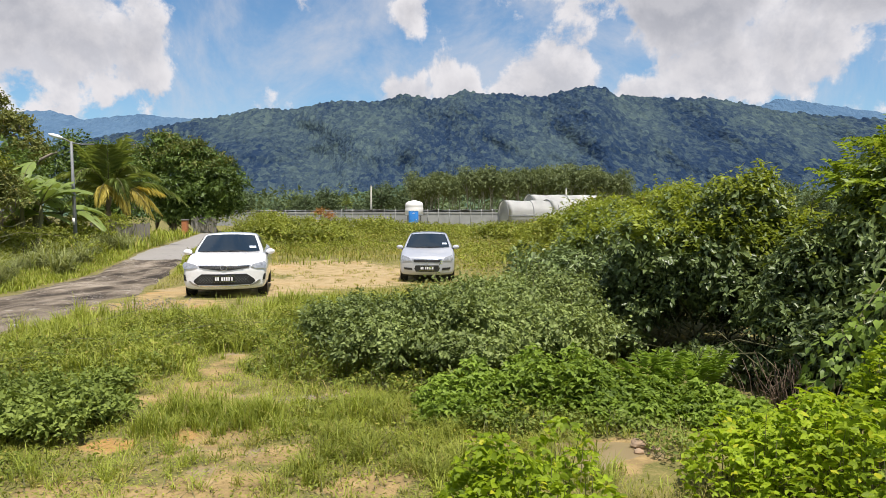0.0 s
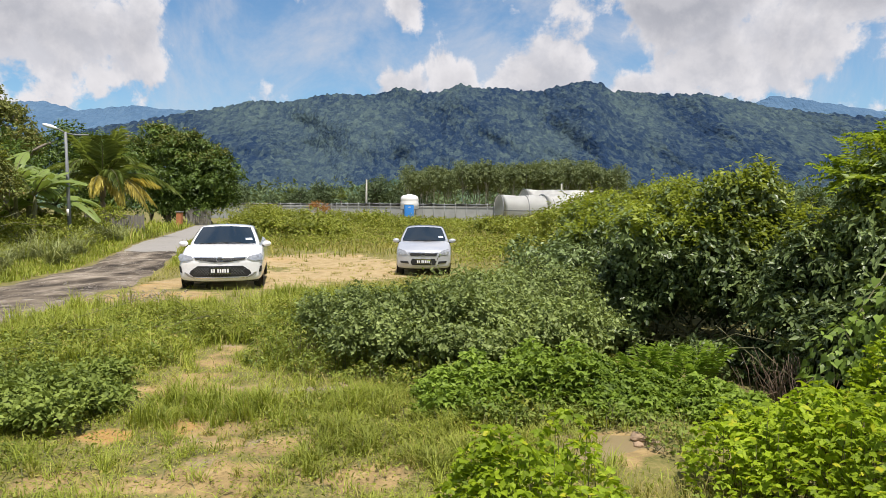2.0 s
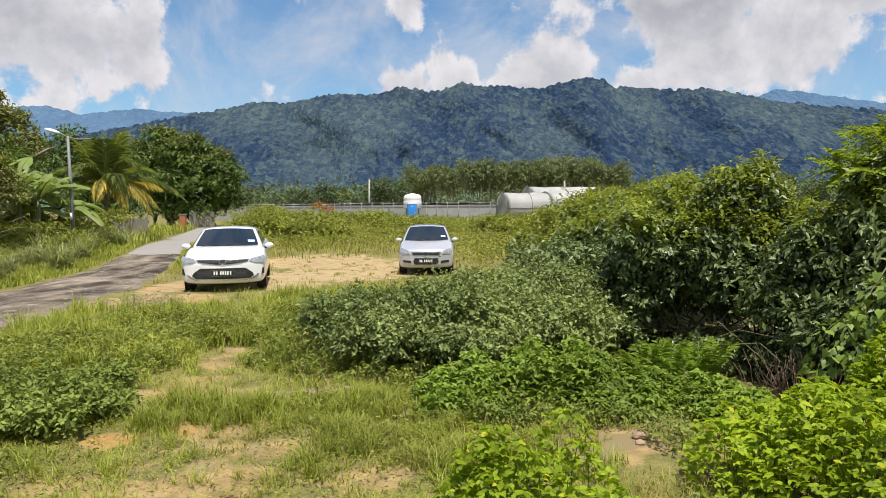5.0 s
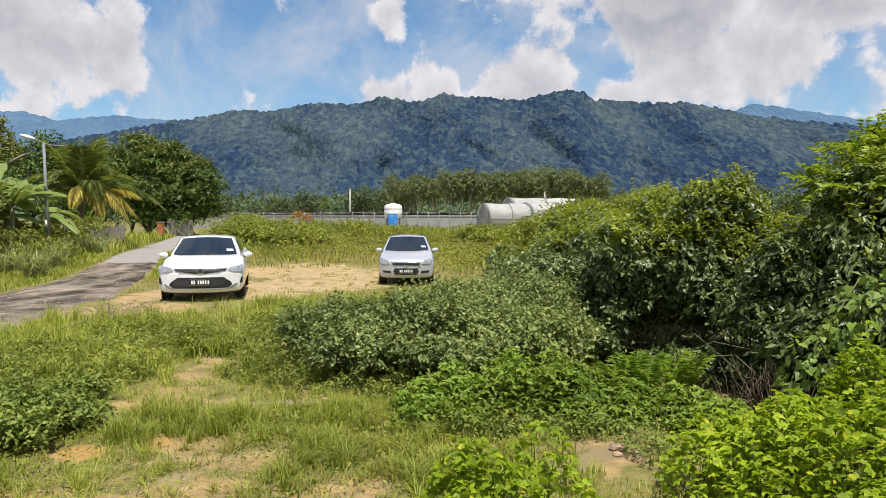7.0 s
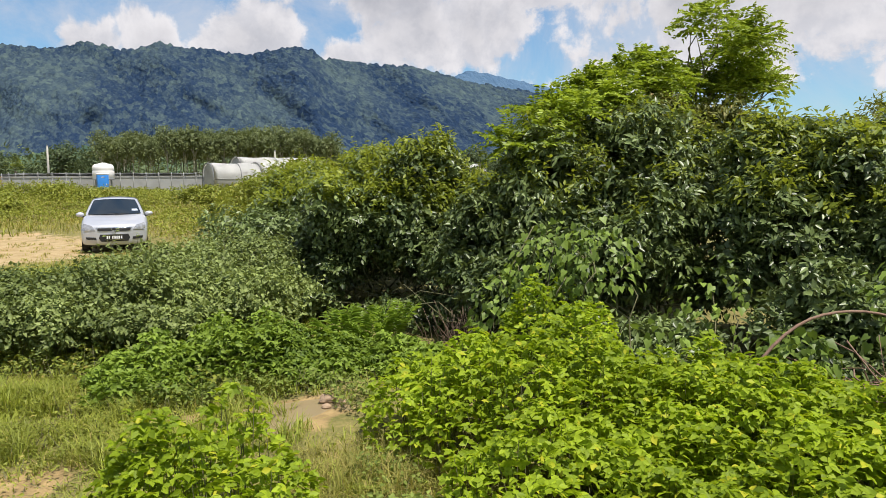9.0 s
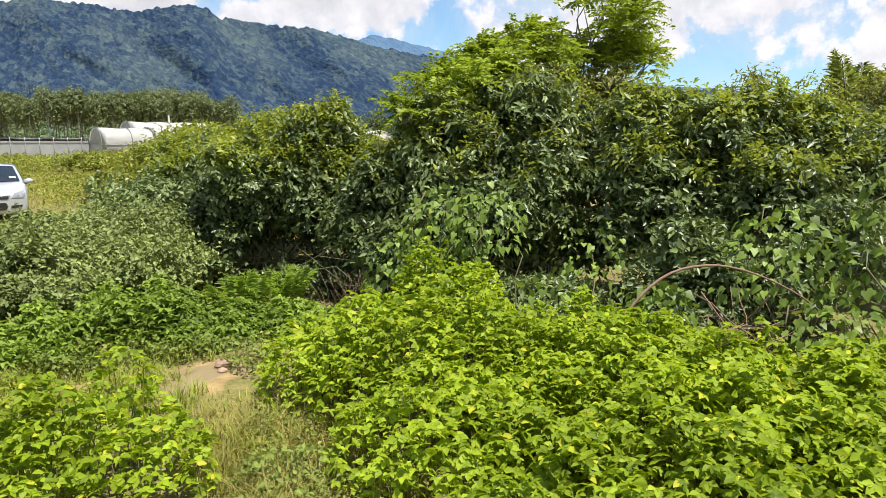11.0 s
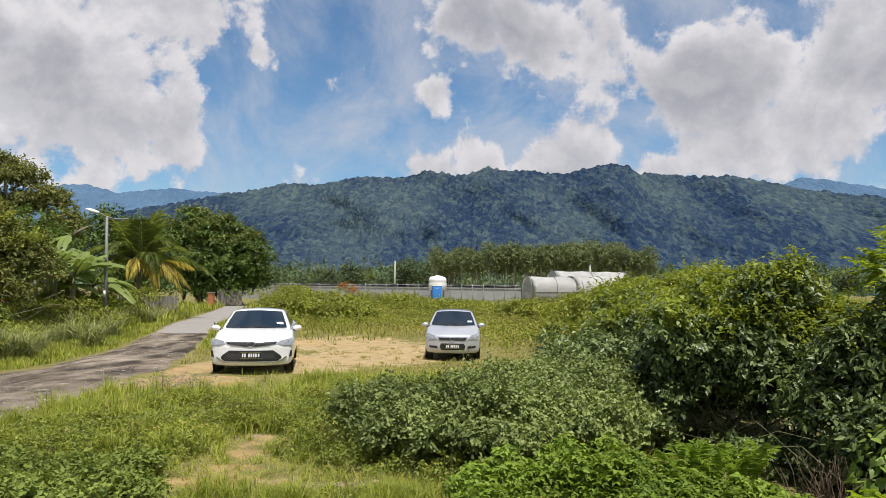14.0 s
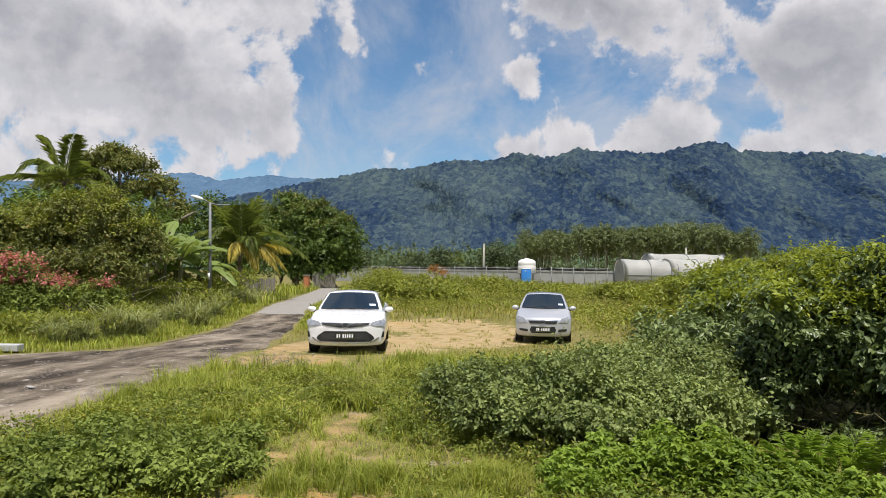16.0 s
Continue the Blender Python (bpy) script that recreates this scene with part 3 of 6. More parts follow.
def strip(name, label, mat, s0, s1, lift, ragged, category):
    s = np.arange(s0, s1, 0.35)
    x, y = road_mid(s)
    h = road_half(y)
    u = np.linspace(-1, 1, 11)
    wob = RNG.normal(0, ragged, (len(s), 2))
    wob = (wob + np.roll(wob, 1, 0) + np.roll(wob, 2, 0)) / 2
    X = x[:, None] + u[None] * (h[:, None] + np.where(u[None] < 0, wob[:, :1], wob[:, 1:]))
    Y = np.repeat(y[:, None], 11, 1)
    Z = gz(X, Y) + lift * (1 - np.abs(u[None]) ** 6 * 1.5) + 0.012 * np.sin(3 * X + Y)
    i = np.arange(X.size).reshape(X.shape)
    fa = np.stack([i[:-1, :-1], i[:-1, 1:], i[1:, 1:], i[1:, :-1]], -1).reshape(-1, 4)
    ob = arrays_mesh(name, np.c_[X.ravel(), Y.ravel(), Z.ravel()], fa, mat, smooth=True)
    tagged(ob, label, category, kind="structure")


build_ground()
strip("road", "worn grey asphalt lane with broken edges", M_ROAD, -9, 26.0, 0.05, 0.12, "road")
strip("road_concrete", "pale grey concrete lane", M_SLAB, 25.4, 59, 0.058, 0.05, "road")


def build_apron():
    bm = bmesh.new()
    xs, vs = np.linspace(-17, -7.6, 32), np.linspace(0, 1, 14)
    grid = [[bm.verts.new((x, 6.2 + (apron_edge(x) + 0.12 * math.sin(2.3 * x) - 6.2) * v, gz(x, 6.2 + (apron_edge(x) - 6.2) * v) + 0.035 - 0.05 * v ** 12)) for v in vs] for x in xs]
    for a, b in zip(grid, grid[1:]):
        for j in range(len(vs) - 1):
            bm.faces.new((a[j], b[j], b[j + 1], a[j + 1]))
    ob = part("driveway", bm, M_ROAD)
    tagged(ob, "worn grey driveway apron joining the lane", "driveway", kind="structure")


build_apron()


def build_kerb(at, turn, size):
    bm = box(bmesh.new(), (0, 0, size[2] / 2), size, None, 0.02)
    ob = part("kerb_block", bm, M_KERB, smooth=False)
    ob.matrix_world = pose(*at, 0, 0, turn)
    tagged(ob, "weathered white concrete kerb block beside the driveway", "kerb")


build_kerb((-12.9, 13.25, 0.0), 8, (2.6, 0.25, 0.15))


def puddle(at, rx, ry):
    bm = bmesh.new()
    ring = [bm.verts.new((rx * (1 + 0.2 * math.sin(3 * a + rx)) * math.cos(a), ry * (1 + 0.25 * math.cos(2 * a)) * math.sin(a), 0)) for a in [k * math.pi / 24 for k in range(48)]]
    bm.faces.new(ring)
    ob = part("puddle", bm, M_WATER)
    ob.matrix_world = pose(at[0], at[1], gz(*at) + 0.008)
    tagged(ob, "shallow muddy puddle on bare soil", "puddle", kind="stuff")


puddle((1.2, 4.98), 0.40, 0.42)

# ---- hills ----


def hill(name, label, az0, az1, na, nv, near, far, az_pts, el_pts, mat, rough, crowns, power=0.75, cell=8.5, folds=0.0):
    """A wooded range; its skyline is given by azimuth and elevation in degrees."""
    az = np.linspace(az0, az1, na)
    v = np.linspace(0, 1, nv)
    A, V = np.meshgrid(az, v, indexing="ij")
    E = np.interp(az, az_pts, el_pts)
    E = E + 0.26 + 0.05 * fbm(az / 1.3, 0 * az, 5, 4)
    rid = fbm(A / 13 + 0.25 * V, V * 0.8 + 0.02 * A, 11, 3)
    R = near + (far - near) * V + rough * rid * np.sin(np.pi * np.clip(V, 0, 1)) ** 0.8
    spur = np.abs(fbm(A / 11 + 0.35 * V, V * 0.5, 23, 3)) - 0.35
    el = np.radians(E[:, None] * (V ** power + folds * spur * np.sin(np.pi * V)))
    Z = R * np.tan(el) - 2.0
    # tree crowns as domes in a jittered grid
    u, w = np.radians(A) * R / cell, 0.4 * R / cell
    best = np.full(A.shape, 9.0)
    jx, jy, jr = RNG.random((997,)), RNG.random((991,)), RNG.uniform(0.45, 1.45, (983,))
    size = np.ones(A.shape)
    for di in (-1, 0, 1):
        for dj in (-1, 0, 1):
            i0, j0 = np.floor(u).astype(int) + di, np.floor(w).astype(int) + dj
            key = i0 * 7919 + j0 * 104729
            d = np.hypot(u - i0 - jx[key % 997], w - j0 - jy[key % 991])
            hit = d < best
            best = np.where(hit, d, best)
            size = np.where(hit, jr[key % 983], size)
    Z = Z - crowns * 0.7 + crowns * size * np.sqrt(np.clip(1 - (best / 0.8) ** 2, 0, 1)) * (0.5 + 0.5 * V)
    X, Y = R * np.sin(np.radians(A)), R * np.cos(np.radians(A))
    i = np.arange(na * nv).reshape(na, nv)
    fa = np.stack([i[:-1, :-1], i[1:, :-1], i[1:, 1:], i[:-1, 1:]], -1).reshape(-1, 4)
    ob = arrays_mesh(name, np.c_[X.ravel(), Y.ravel(), Z.ravel()], fa, mat, smooth=True)
    tagged(ob, label, "hill", kind="structure")


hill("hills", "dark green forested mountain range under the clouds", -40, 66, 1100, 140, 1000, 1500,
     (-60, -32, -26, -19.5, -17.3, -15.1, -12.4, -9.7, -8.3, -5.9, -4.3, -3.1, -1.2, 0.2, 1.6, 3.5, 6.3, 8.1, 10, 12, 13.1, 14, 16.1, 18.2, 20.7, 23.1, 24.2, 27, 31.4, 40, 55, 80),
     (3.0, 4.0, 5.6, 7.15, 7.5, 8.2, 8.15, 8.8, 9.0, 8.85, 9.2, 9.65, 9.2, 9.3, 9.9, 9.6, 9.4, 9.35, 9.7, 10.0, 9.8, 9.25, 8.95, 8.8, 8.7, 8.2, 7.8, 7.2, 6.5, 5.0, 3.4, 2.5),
     M_HAZED_HILL, 60, 5.0, 0.75, 8.0, 0.05)
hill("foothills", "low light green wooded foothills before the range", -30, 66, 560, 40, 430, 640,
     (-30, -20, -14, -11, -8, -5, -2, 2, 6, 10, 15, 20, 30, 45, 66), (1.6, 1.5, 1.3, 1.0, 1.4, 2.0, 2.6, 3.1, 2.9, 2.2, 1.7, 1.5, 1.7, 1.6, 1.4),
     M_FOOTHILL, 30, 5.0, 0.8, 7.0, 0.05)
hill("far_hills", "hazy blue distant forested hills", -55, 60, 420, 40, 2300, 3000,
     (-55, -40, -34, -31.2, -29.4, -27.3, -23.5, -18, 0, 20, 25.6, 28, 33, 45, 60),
     (4.5, 5.8, 6.4, 6.9, 7.15, 6.65, 7.25, 7.0, 5, 6, 8.25, 7.8, 6.6, 4.5, 3), M_HAZED_FAR_HILL, 60, 5.0)

# ---- cars ----


def cube_map(na, nb, nc, fn):
    """The skin of a cube, a in -1..1, b and c in 0..1, bent by fn into a body."""
    bm = bmesh.new()
    seen = {}

    def v(i, j, k):
        if (i, j, k) not in seen:
            seen[i, j, k] = bm.verts.new(fn(2 * i / na - 1, j / nb, k / nc))
        return seen[i, j, k]

    for i in range(na):
        for j in range(nb):
            bm.faces.new((v(i, j, nc), v(i + 1, j, nc), v(i + 1, j + 1, nc), v(i, j + 1, nc)))
            bm.faces.new((v(i, j, 0), v(i, j + 1, 0), v(i + 1, j + 1, 0), v(i + 1, j, 0)))
        for k in range(nc):
            bm.faces.new((v(i, 0, k), v(i + 1, 0, k), v(i + 1, 0, k + 1), v(i, 0, k + 1)))
            bm.faces.new((v(i, nb, k), v(i, nb, k + 1), v(i + 1, nb, k + 1), v(i + 1, nb, k)))
    for j in range(nb):
        for k in range(nc):
            bm.faces.new((v(0, j, k), v(0, j, k + 1), v(0, j + 1, k + 1), v(0, j + 1, k)))
            bm.faces.new((v(na, j, k), v(na, j + 1, k), v(na, j + 1, k + 1), v(na, j, k + 1)))
    return bm


def subsurf(ob, n=2):
    m = ob.modifiers.new("round", "SUBSURF")
    m.levels = m.render_levels = n
    return ob


def plate_on(surface, outline, proud=0.006, thick=0.02):
    """A thin panel with the outline (x, z), laid on the front surface y = surface(x, z)."""
    bm = bmesh.new()
    pts = []
    for (x0, z0), (x1, z1) in zip(outline, outline[1:] + outline[:1]):
        n = max(1, int(math.hypot(x1 - x0, z1 - z0) / 0.07))
        pts += [(x0 + (x1 - x0) * i / n, z0 + (z1 - z0) * i / n) for i in range(n)]
    cx, cz = sum(p[0] for p in pts) / len(pts), sum(p[1] for p in pts) / len(pts)
    n = len(pts)

    def ring(f, off):
        at = [(cx + (x - cx) * f, cz + (z - cz) * f) for x, z in pts]
        return [bm.verts.new((x, surface(x, z) + off, z)) for x, z in at]

    rings = [ring(1, thick)] + [ring(f, -proud) for f in (1, 0.86, 0.7, 0.52, 0.34, 0.16)]
    for r0, r1 in zip(rings, rings[1:]):
        for i in range(n):
            bm.faces.new((r0[i], r0[(i + 1) % n], r1[(i + 1) % n], r1[i]))
    bm.faces.new(rings[-1])
    bmesh.ops.recalc_face_normals(bm, faces=bm.faces)
    return bm


def mirrored(outline):
    return [(-x, z) for x, z in reversed(outline)]


def wheel(parent, x, y, r, w, rim_mat):
    side = 1 if x > 0 else -1
    bm = bmesh.new()
    prof = ((-.5, .62), (-.5, .9), (-.36, 1.0), (.36, 1.0), (.5, .9), (.5, .62))
    n = 28
    rings = [[bm.verts.new((x + w * a, y + r * q * math.cos(2 * math.pi * i / n), r + r * q * math.sin(2 * math.pi * i / n))) for a, q in prof] for i in range(n)]
    for i in range(n):
        a, b = rings[i], rings[(i + 1) % n]
        for j in range(len(prof) - 1):
            bm.faces.new((a[j], a[j + 1], b[j + 1], b[j]))
    bmesh.ops.recalc_face_normals(bm, faces=bm.faces)
    tyre = part("wheel", bm, M_RUBBER, parent, "black rubber tyre")
    bm = bmesh.new()
    for i in range(10):
        a = 2 * math.pi * i / 10
        box(bm, (x + side * w * 0.42, y + 0.33 * r * math.cos(a), r + 0.33 * r * math.sin(a)), (w * 0.12, r * 0.62, r * 0.13), Matrix.Rotation(a, 4, "X"))
    for q in (0.62, 0.2):
        bmesh.ops.create_circle(bm, cap_ends=True, segments=24, radius=r * q, matrix=Matrix.Translation((x + side * w * (0.30 if q > .5 else 0.46), y, r)) @ Matrix.Rotation(math.pi / 2, 4, "Y"))
    part("rim", bm, rim_mat, tyre, "alloy wheel rim", smooth=False)


def car(name, label, spec, at, turn):
    """A car facing -y with its front bumper at y = 0 of its own axes."""
    L, W, H, paint = spec["L"], spec["W"], spec["H"], spec["paint"]
    hw = W / 2
    root = thing(name, label, "car", at, turn)
    line = spec["line"]
    z0 = spec["sill"]

    def front(x, z):
        u = min(1.0, abs(x) / hw)
        return spec["bow"] * u ** 2.4 + spec["rake"] * max(0.0, (z - spec["nose"]) / 0.3) ** 2 + 0.10 * max(0.0, (0.36 - z) / 0.2) ** 2

    def body(a, b, c):
        y = L * b
        zt = np.interp(y, [p[0] for p in line], [p[1] for p in line])
        crown = 0.035 * (1 - a * a)
        low = z0 + 0.03 * abs(a) ** 4
        zz = low + (zt - 0.035 + crown - low) * c
        bulge = 1 - 0.10 * max(0.0, (c - 0.72) / 0.28) ** 1.6 - 0.05 * max(0.0, (0.3 - c) / 0.3)
        end = 1 - 0.05 * max(0.0, 1 - y / 0.9) ** 2 - 0.10 * max(0.0, (y - L + 0.7) / 0.7) ** 2
        x = a * hw * bulge * end
        fall = max(0.0, 1 - y / 1.0)
        y2 = y + front(x, zz) * fall - 0.22 * (abs(a) ** 3) * max(0.0, (y - L + 1.0))
        return (x, y2, zz)

    subsurf(part("body", cube_map(12, 30, 8, body), paint, root), 2)

    cb = spec["cabin"]      # windscreen foot, windscreen head, rear head, rear foot (y), foot half width, head half width

    def cabin(a, b, c):
        foot, head = np.interp(b, (0, 1), (cb[0], cb[3])), np.interp(b, (0, 1), (cb[1], cb[2]))
        half = cb[4] + (cb[5] - cb[4]) * c ** 1.2
        y = foot + (head - foot) * c + (0.16 * a * a * (1 - b) - 0.10 * a * a * b)
        zb = np.interp(y, [p[0] for p in line], [p[1] for p in line]) - 0.06
        zt = H - 0.05 * (1 - math.sin(math.pi * min(1, 0.15 + 0.8 * b)) ** 0.7) - 0.045 * a * a
        return (a * half, y, zb + (zt - zb) * c)

    subsurf(part("roof", cube_map(8, 10, 7, cabin), paint, root), 2)

    def pane(corners, push, nu=8, nv=6):
        bm = bmesh.new()
        g = [[None] * (nv + 1) for _ in range(nu + 1)]
        for i in range(nu + 1):
            for j in range(nv + 1):
                p = corners(i / nu, j / nv)
                g[i][j] = bm.verts.new(Vector(p) + Vector(push))
        for i in range(nu):
            for j in range(nv):
                bm.faces.new((g[i][j], g[i + 1][j], g[i + 1][j + 1], g[i][j + 1]))
        return bm

    part("windscreen", pane(lambda u, v: cabin((2 * u - 1) * 0.90, 0.0, 0.12 + 0.80 * v), (0, -0.022, 0.012)), M_GLASS, root, "dark tinted windscreen")
    part("rear_window", pane(lambda u, v: cabin((2 * u - 1) * 0.86, 1.0, 0.2 + 0.68 * v), (0, 0.022, 0.012)), M_GLASS, root, "dark tinted rear window")
    for s in (-1, 1):
        for b0, b1 in ((0.10, 0.46), (0.50, 0.86)):
            part("side_window", pane(lambda u, v: cabin(s * 1.0, b0 + (b1 - b0) * u, 0.22 + 0.60 * v), (s * 0.014, 0, 0)), M_GLASS, root, "dark tinted side window")
    # front panels
    for key, mat, lab in spec["panels"]:
        for nm, outline, proud in spec[key]:
            part(nm, plate_on(front, outline, proud), mat, root, lab, smooth=False)
            if spec["pair"].get(key):
                part(nm, plate_on(front, mirrored(outline), proud), mat, root, lab, smooth=False)
    # grille mesh
    for x0, x1, zlo, zhi, step in spec["mesh"]:
        k = int((x1 - x0) / step)
        for i in range(k + 1):
            for s in (-1, 1):
                x = x0 + i * step
                blade = box(bmesh.new(), (x, front(x, zlo) - 0.018, (zlo + zhi) / 2), (0.007, 0.004, (zhi - zlo) * 0.92), Matrix.Rotation(s * 0.75, 4, "Y"))
                part("grille_blade", blade, M_MESH, root, smooth=False)
    # plate with bars in place of its characters
    zc, pw, ph = spec["plate"]
    plate = part("number_plate", box(bmesh.new(), (0, front(0, zc) - 0.045, zc), (pw, 0.03, ph), None, 0.004), M_PLATE, root, "black number plate", smooth=False)
    for c in (-0.38, -0.27, -0.08, 0.03, 0.14, 0.25, 0.38):
        part("plate_bar", box(bmesh.new(), (c * pw, front(0, zc) - 0.0615, zc), (pw * 0.075, 0.004, ph * 0.62)), M_PLATE_INK, plate, smooth=False)
    for s, z in ((-1, zc - ph / 2), (1, zc + ph / 2)):
        part("plate_rim", box(bmesh.new(), (0, front(0, zc) - 0.048, z), (pw + 0.016, 0.034, 0.007)), M_CHROME, plate, smooth=False)
    # badge
    bx, bz, br = 0.0, spec["badge"][0], spec["badge"][1]
    bm = bmesh.new()
    n = 24
    ring = [[bm.verts.new((br * 1.35 * (1 + 0.16 * math.cos(q)) * math.cos(2 * math.pi * i / n), front(0, bz) - 0.025 - 0.008 * math.sin(q), bz + br * (1 + 0.16 * math.cos(q)) * math.sin(2 * math.pi * i / n))) for q in (0, 1.57, 3.14, 4.71)] for i in range(n)]
    for i in range(n):
        for j in range(4):
            bm.faces.new((ring[i][j], ring[i][(j + 1) % 4], ring[(i + 1) % n][(j + 1) % 4], ring[(i + 1) % n][j]))
    part("badge", bm, M_CHROME, root, "oval chrome badge")
    # mirrors
    for s in (-1, 1):
        my, mz = cb[0] + 0.42, spec["mirror"]
        bm = bmesh.new()
        bmesh.ops.create_uvsphere(bm, u_segments=16, v_segments=10, radius=1, matrix=Matrix.Translation((s * (hw + 0.035), my, mz)) @ Matrix.Diagonal((0.105, 0.07, 0.068, 1)))
        mir = part("mirror", bm, paint, root, "door mirror in body colour")
        part("mirror_arm", tube(bmesh.new(), [(s * (hw - 0.12), my + 0.05, mz - 0.07), (s * (hw + 0.03), my + 0.02, mz - 0.04)], [0.03, 0.025]), M_BLACK, mir)
    # wipers and sticker
    for x0, x1 in ((-0.45, 0.12), (0.02, 0.5)):
        a, b = Vector(cabin(x0, 0, 0.11)), Vector(cabin(x1, 0, 0.14))
        part("wiper", tube(bmesh.new(), [a + Vector((0, -0.04, 0.015)), b + Vector((0, -0.045, 0.02))], [0.009, 0.006], 5), M_BLACK, root)
    part("sticker", pane(lambda u, v: cabin(0.62 + 0.2 * u, 0.0, 0.26 + 0.10 * v), (0, -0.03, 0.016), 2, 2), M_STICKER, root, "pale road tax sticker inside the windscreen")
    for x in (-1, 1):
        for y in spec["axles"]:
            wheel(root, x * (hw - 0.13), y, spec["wheel"], 0.21, M_ALLOY)
            bm = bmesh.new()
            bmesh.ops.create_circle(bm, cap_ends=True, segments=28, radius=spec["wheel"] * 1.12, matrix=Matrix.Translation((x * (hw - 0.028), y, spec["wheel"] + 0.02)) @ Matrix.Rotation(math.pi / 2, 4, "Y"))
            part("wheel_arch", bm, M_BLACK, root, "dark wheel arch", smooth=False)
    part("underbody", box(bmesh.new(), (0, L / 2, z0 + 0.02), (W * 0.86, L * 0.86, 0.08), None, 0.02), M_BLACK, root, smooth=False)
    for s in (-1, 1):
        part("tail_lamp", box(bmesh.new(), (s * (hw - 0.2), L - 0.06, 0.85), (0.3, 0.1, 0.15), None, 0.03), M_ORANGE, root)
    return root


SEDAN = dict(L=4.85, W=1.825, H=1.42, paint=M_WHITE_PAINT, sill=0.21, bow=0.30, rake=0.17, nose=0.62, wheel=0.325, axles=(0.98, 3.75), mirror=0.97,
             line=((0, 0.775), (0.25, 0.85), (0.8, 0.935), (1.25, 0.99), (2, 1.0), (3.6, 1.02), (4.4, 1.06), (4.85, 0.98)),
             cabin=(1.12, 1.98, 3.15, 4.15, 0.80, 0.60), plate=(0.462, 0.44, 0.125), badge=(0.70, 0.052),
             panels=(("upper", M_BLACK, "black upper grille"), ("bars", M_CHROME, "bright grille bar"), ("lower", M_BLACK, "black lower grille"),
                     ("lamps", M_LENS, "clear headlamp"), ("fog", M_ALLOY, "bright corner trim"), ("vents", M_BLACK, "black side vent")),
             pair=dict(lamps=True, fog=True, vents=True),
             upper=[("upper_grille", [(-0.53, 0.70), (-0.12, 0.64), (0.12, 0.64), (0.53, 0.70), (0.52, 0.735), (0.1, 0.735), (-0.1, 0.735), (-0.52, 0.735)], 0.012)],
             bars=[("grille_bar", [(-0.56, 0.738), (-0.1, 0.738), (0.1, 0.738), (0.56, 0.738), (0.55, 0.752), (0, 0.755), (-0.55, 0.752)], 0.016),
                   ("bumper_trim", [(-0.50, 0.285), (0.50, 0.285), (0.53, 0.305), (-0.53, 0.305)], 0.014)],
             lower=[("lower_grille", [(-0.56, 0.325), (0.56, 0.325), (0.65, 0.39), (0.62, 0.45), (0.47, 0.56), (-0.47, 0.56), (-0.62, 0.45), (-0.65, 0.39)], 0.010)],
             lamps=[("headlamp", [(0.555, 0.705), (0.70, 0.662), (0.86, 0.665), (0.895, 0.75), (0.85, 0.815), (0.60, 0.765)], 0.012)],
             fog=[("corner_trim", [(0.54, 0.285), (0.68, 0.33), (0.76, 0.41), (0.72, 0.42), (0.64, 0.36), (0.53, 0.315)], 0.014)],
             vents=[("side_vent", [(0.80, 0.40), (0.86, 0.42), (0.87, 0.55), (0.83, 0.54)], 0.010)],
             mesh=((-0.50, 0.50, 0.335, 0.55, 0.06), (-0.42, 0.42, 0.665, 0.725, 0.05)))
HATCH = dict(L=3.70, W=1.645, H=1.44, paint=M_SILVER, sill=0.22, bow=0.24, rake=0.14, nose=0.60, wheel=0.29, axles=(0.72, 3.1), mirror=0.985,
             line=((0, 0.76), (0.2, 0.84), (0.6, 0.93), (1.0, 1.0), (2, 1.03), (3.0, 1.05), (3.7, 1.0)),
             cabin=(0.82, 1.55, 3.05, 3.62, 0.74, 0.56), plate=(0.44, 0.44, 0.12), badge=(0.645, 0.042),
             panels=(("upper", M_BLACK, "black grille slot"), ("bars", M_CHROME, "chrome grille edge"), ("lower", M_BLACK, "black bumper opening"),
                     ("lamps", M_LENS, "clear headlamp"), ("fog", M_BLACK, "fog lamp recess")),
             pair=dict(lamps=True, fog=True),
             upper=[("upper_grille", [(-0.40, 0.635), (-0.36, 0.60), (0.36, 0.60), (0.40, 0.635), (0.38, 0.675), (-0.38, 0.675)], 0.010)],
             bars=[("grille_edge", [(-0.43, 0.68), (0.43, 0.68), (0.42, 0.70), (-0.42, 0.70)], 0.014)],
             lower=[("lower_grille", [(-0.32, 0.33), (0.32, 0.33), (0.37, 0.42), (0.33, 0.515), (-0.33, 0.515), (-0.37, 0.42)], 0.010)],
             lamps=[("headlamp", [(0.45, 0.63), (0.70, 0.62), (0.76, 0.72), (0.72, 0.80), (0.52, 0.74)], 0.012)],
             fog=[("fog_lamp", [(0.42, 0.37), (0.66, 0.39), (0.68, 0.45), (0.44, 0.44)], 0.010)],
             mesh=())
car("sedan_car", "white saloon car with tinted windows parked on soil", SEDAN, (-4.76, 14.95, gz(-4.76, 16)), 12.5)
car("hatchback_car", "small silver hatchback car parked behind the weeds", HATCH, (-0.46, 19.85, gz(-0.46, 21) + 0.0), 0)

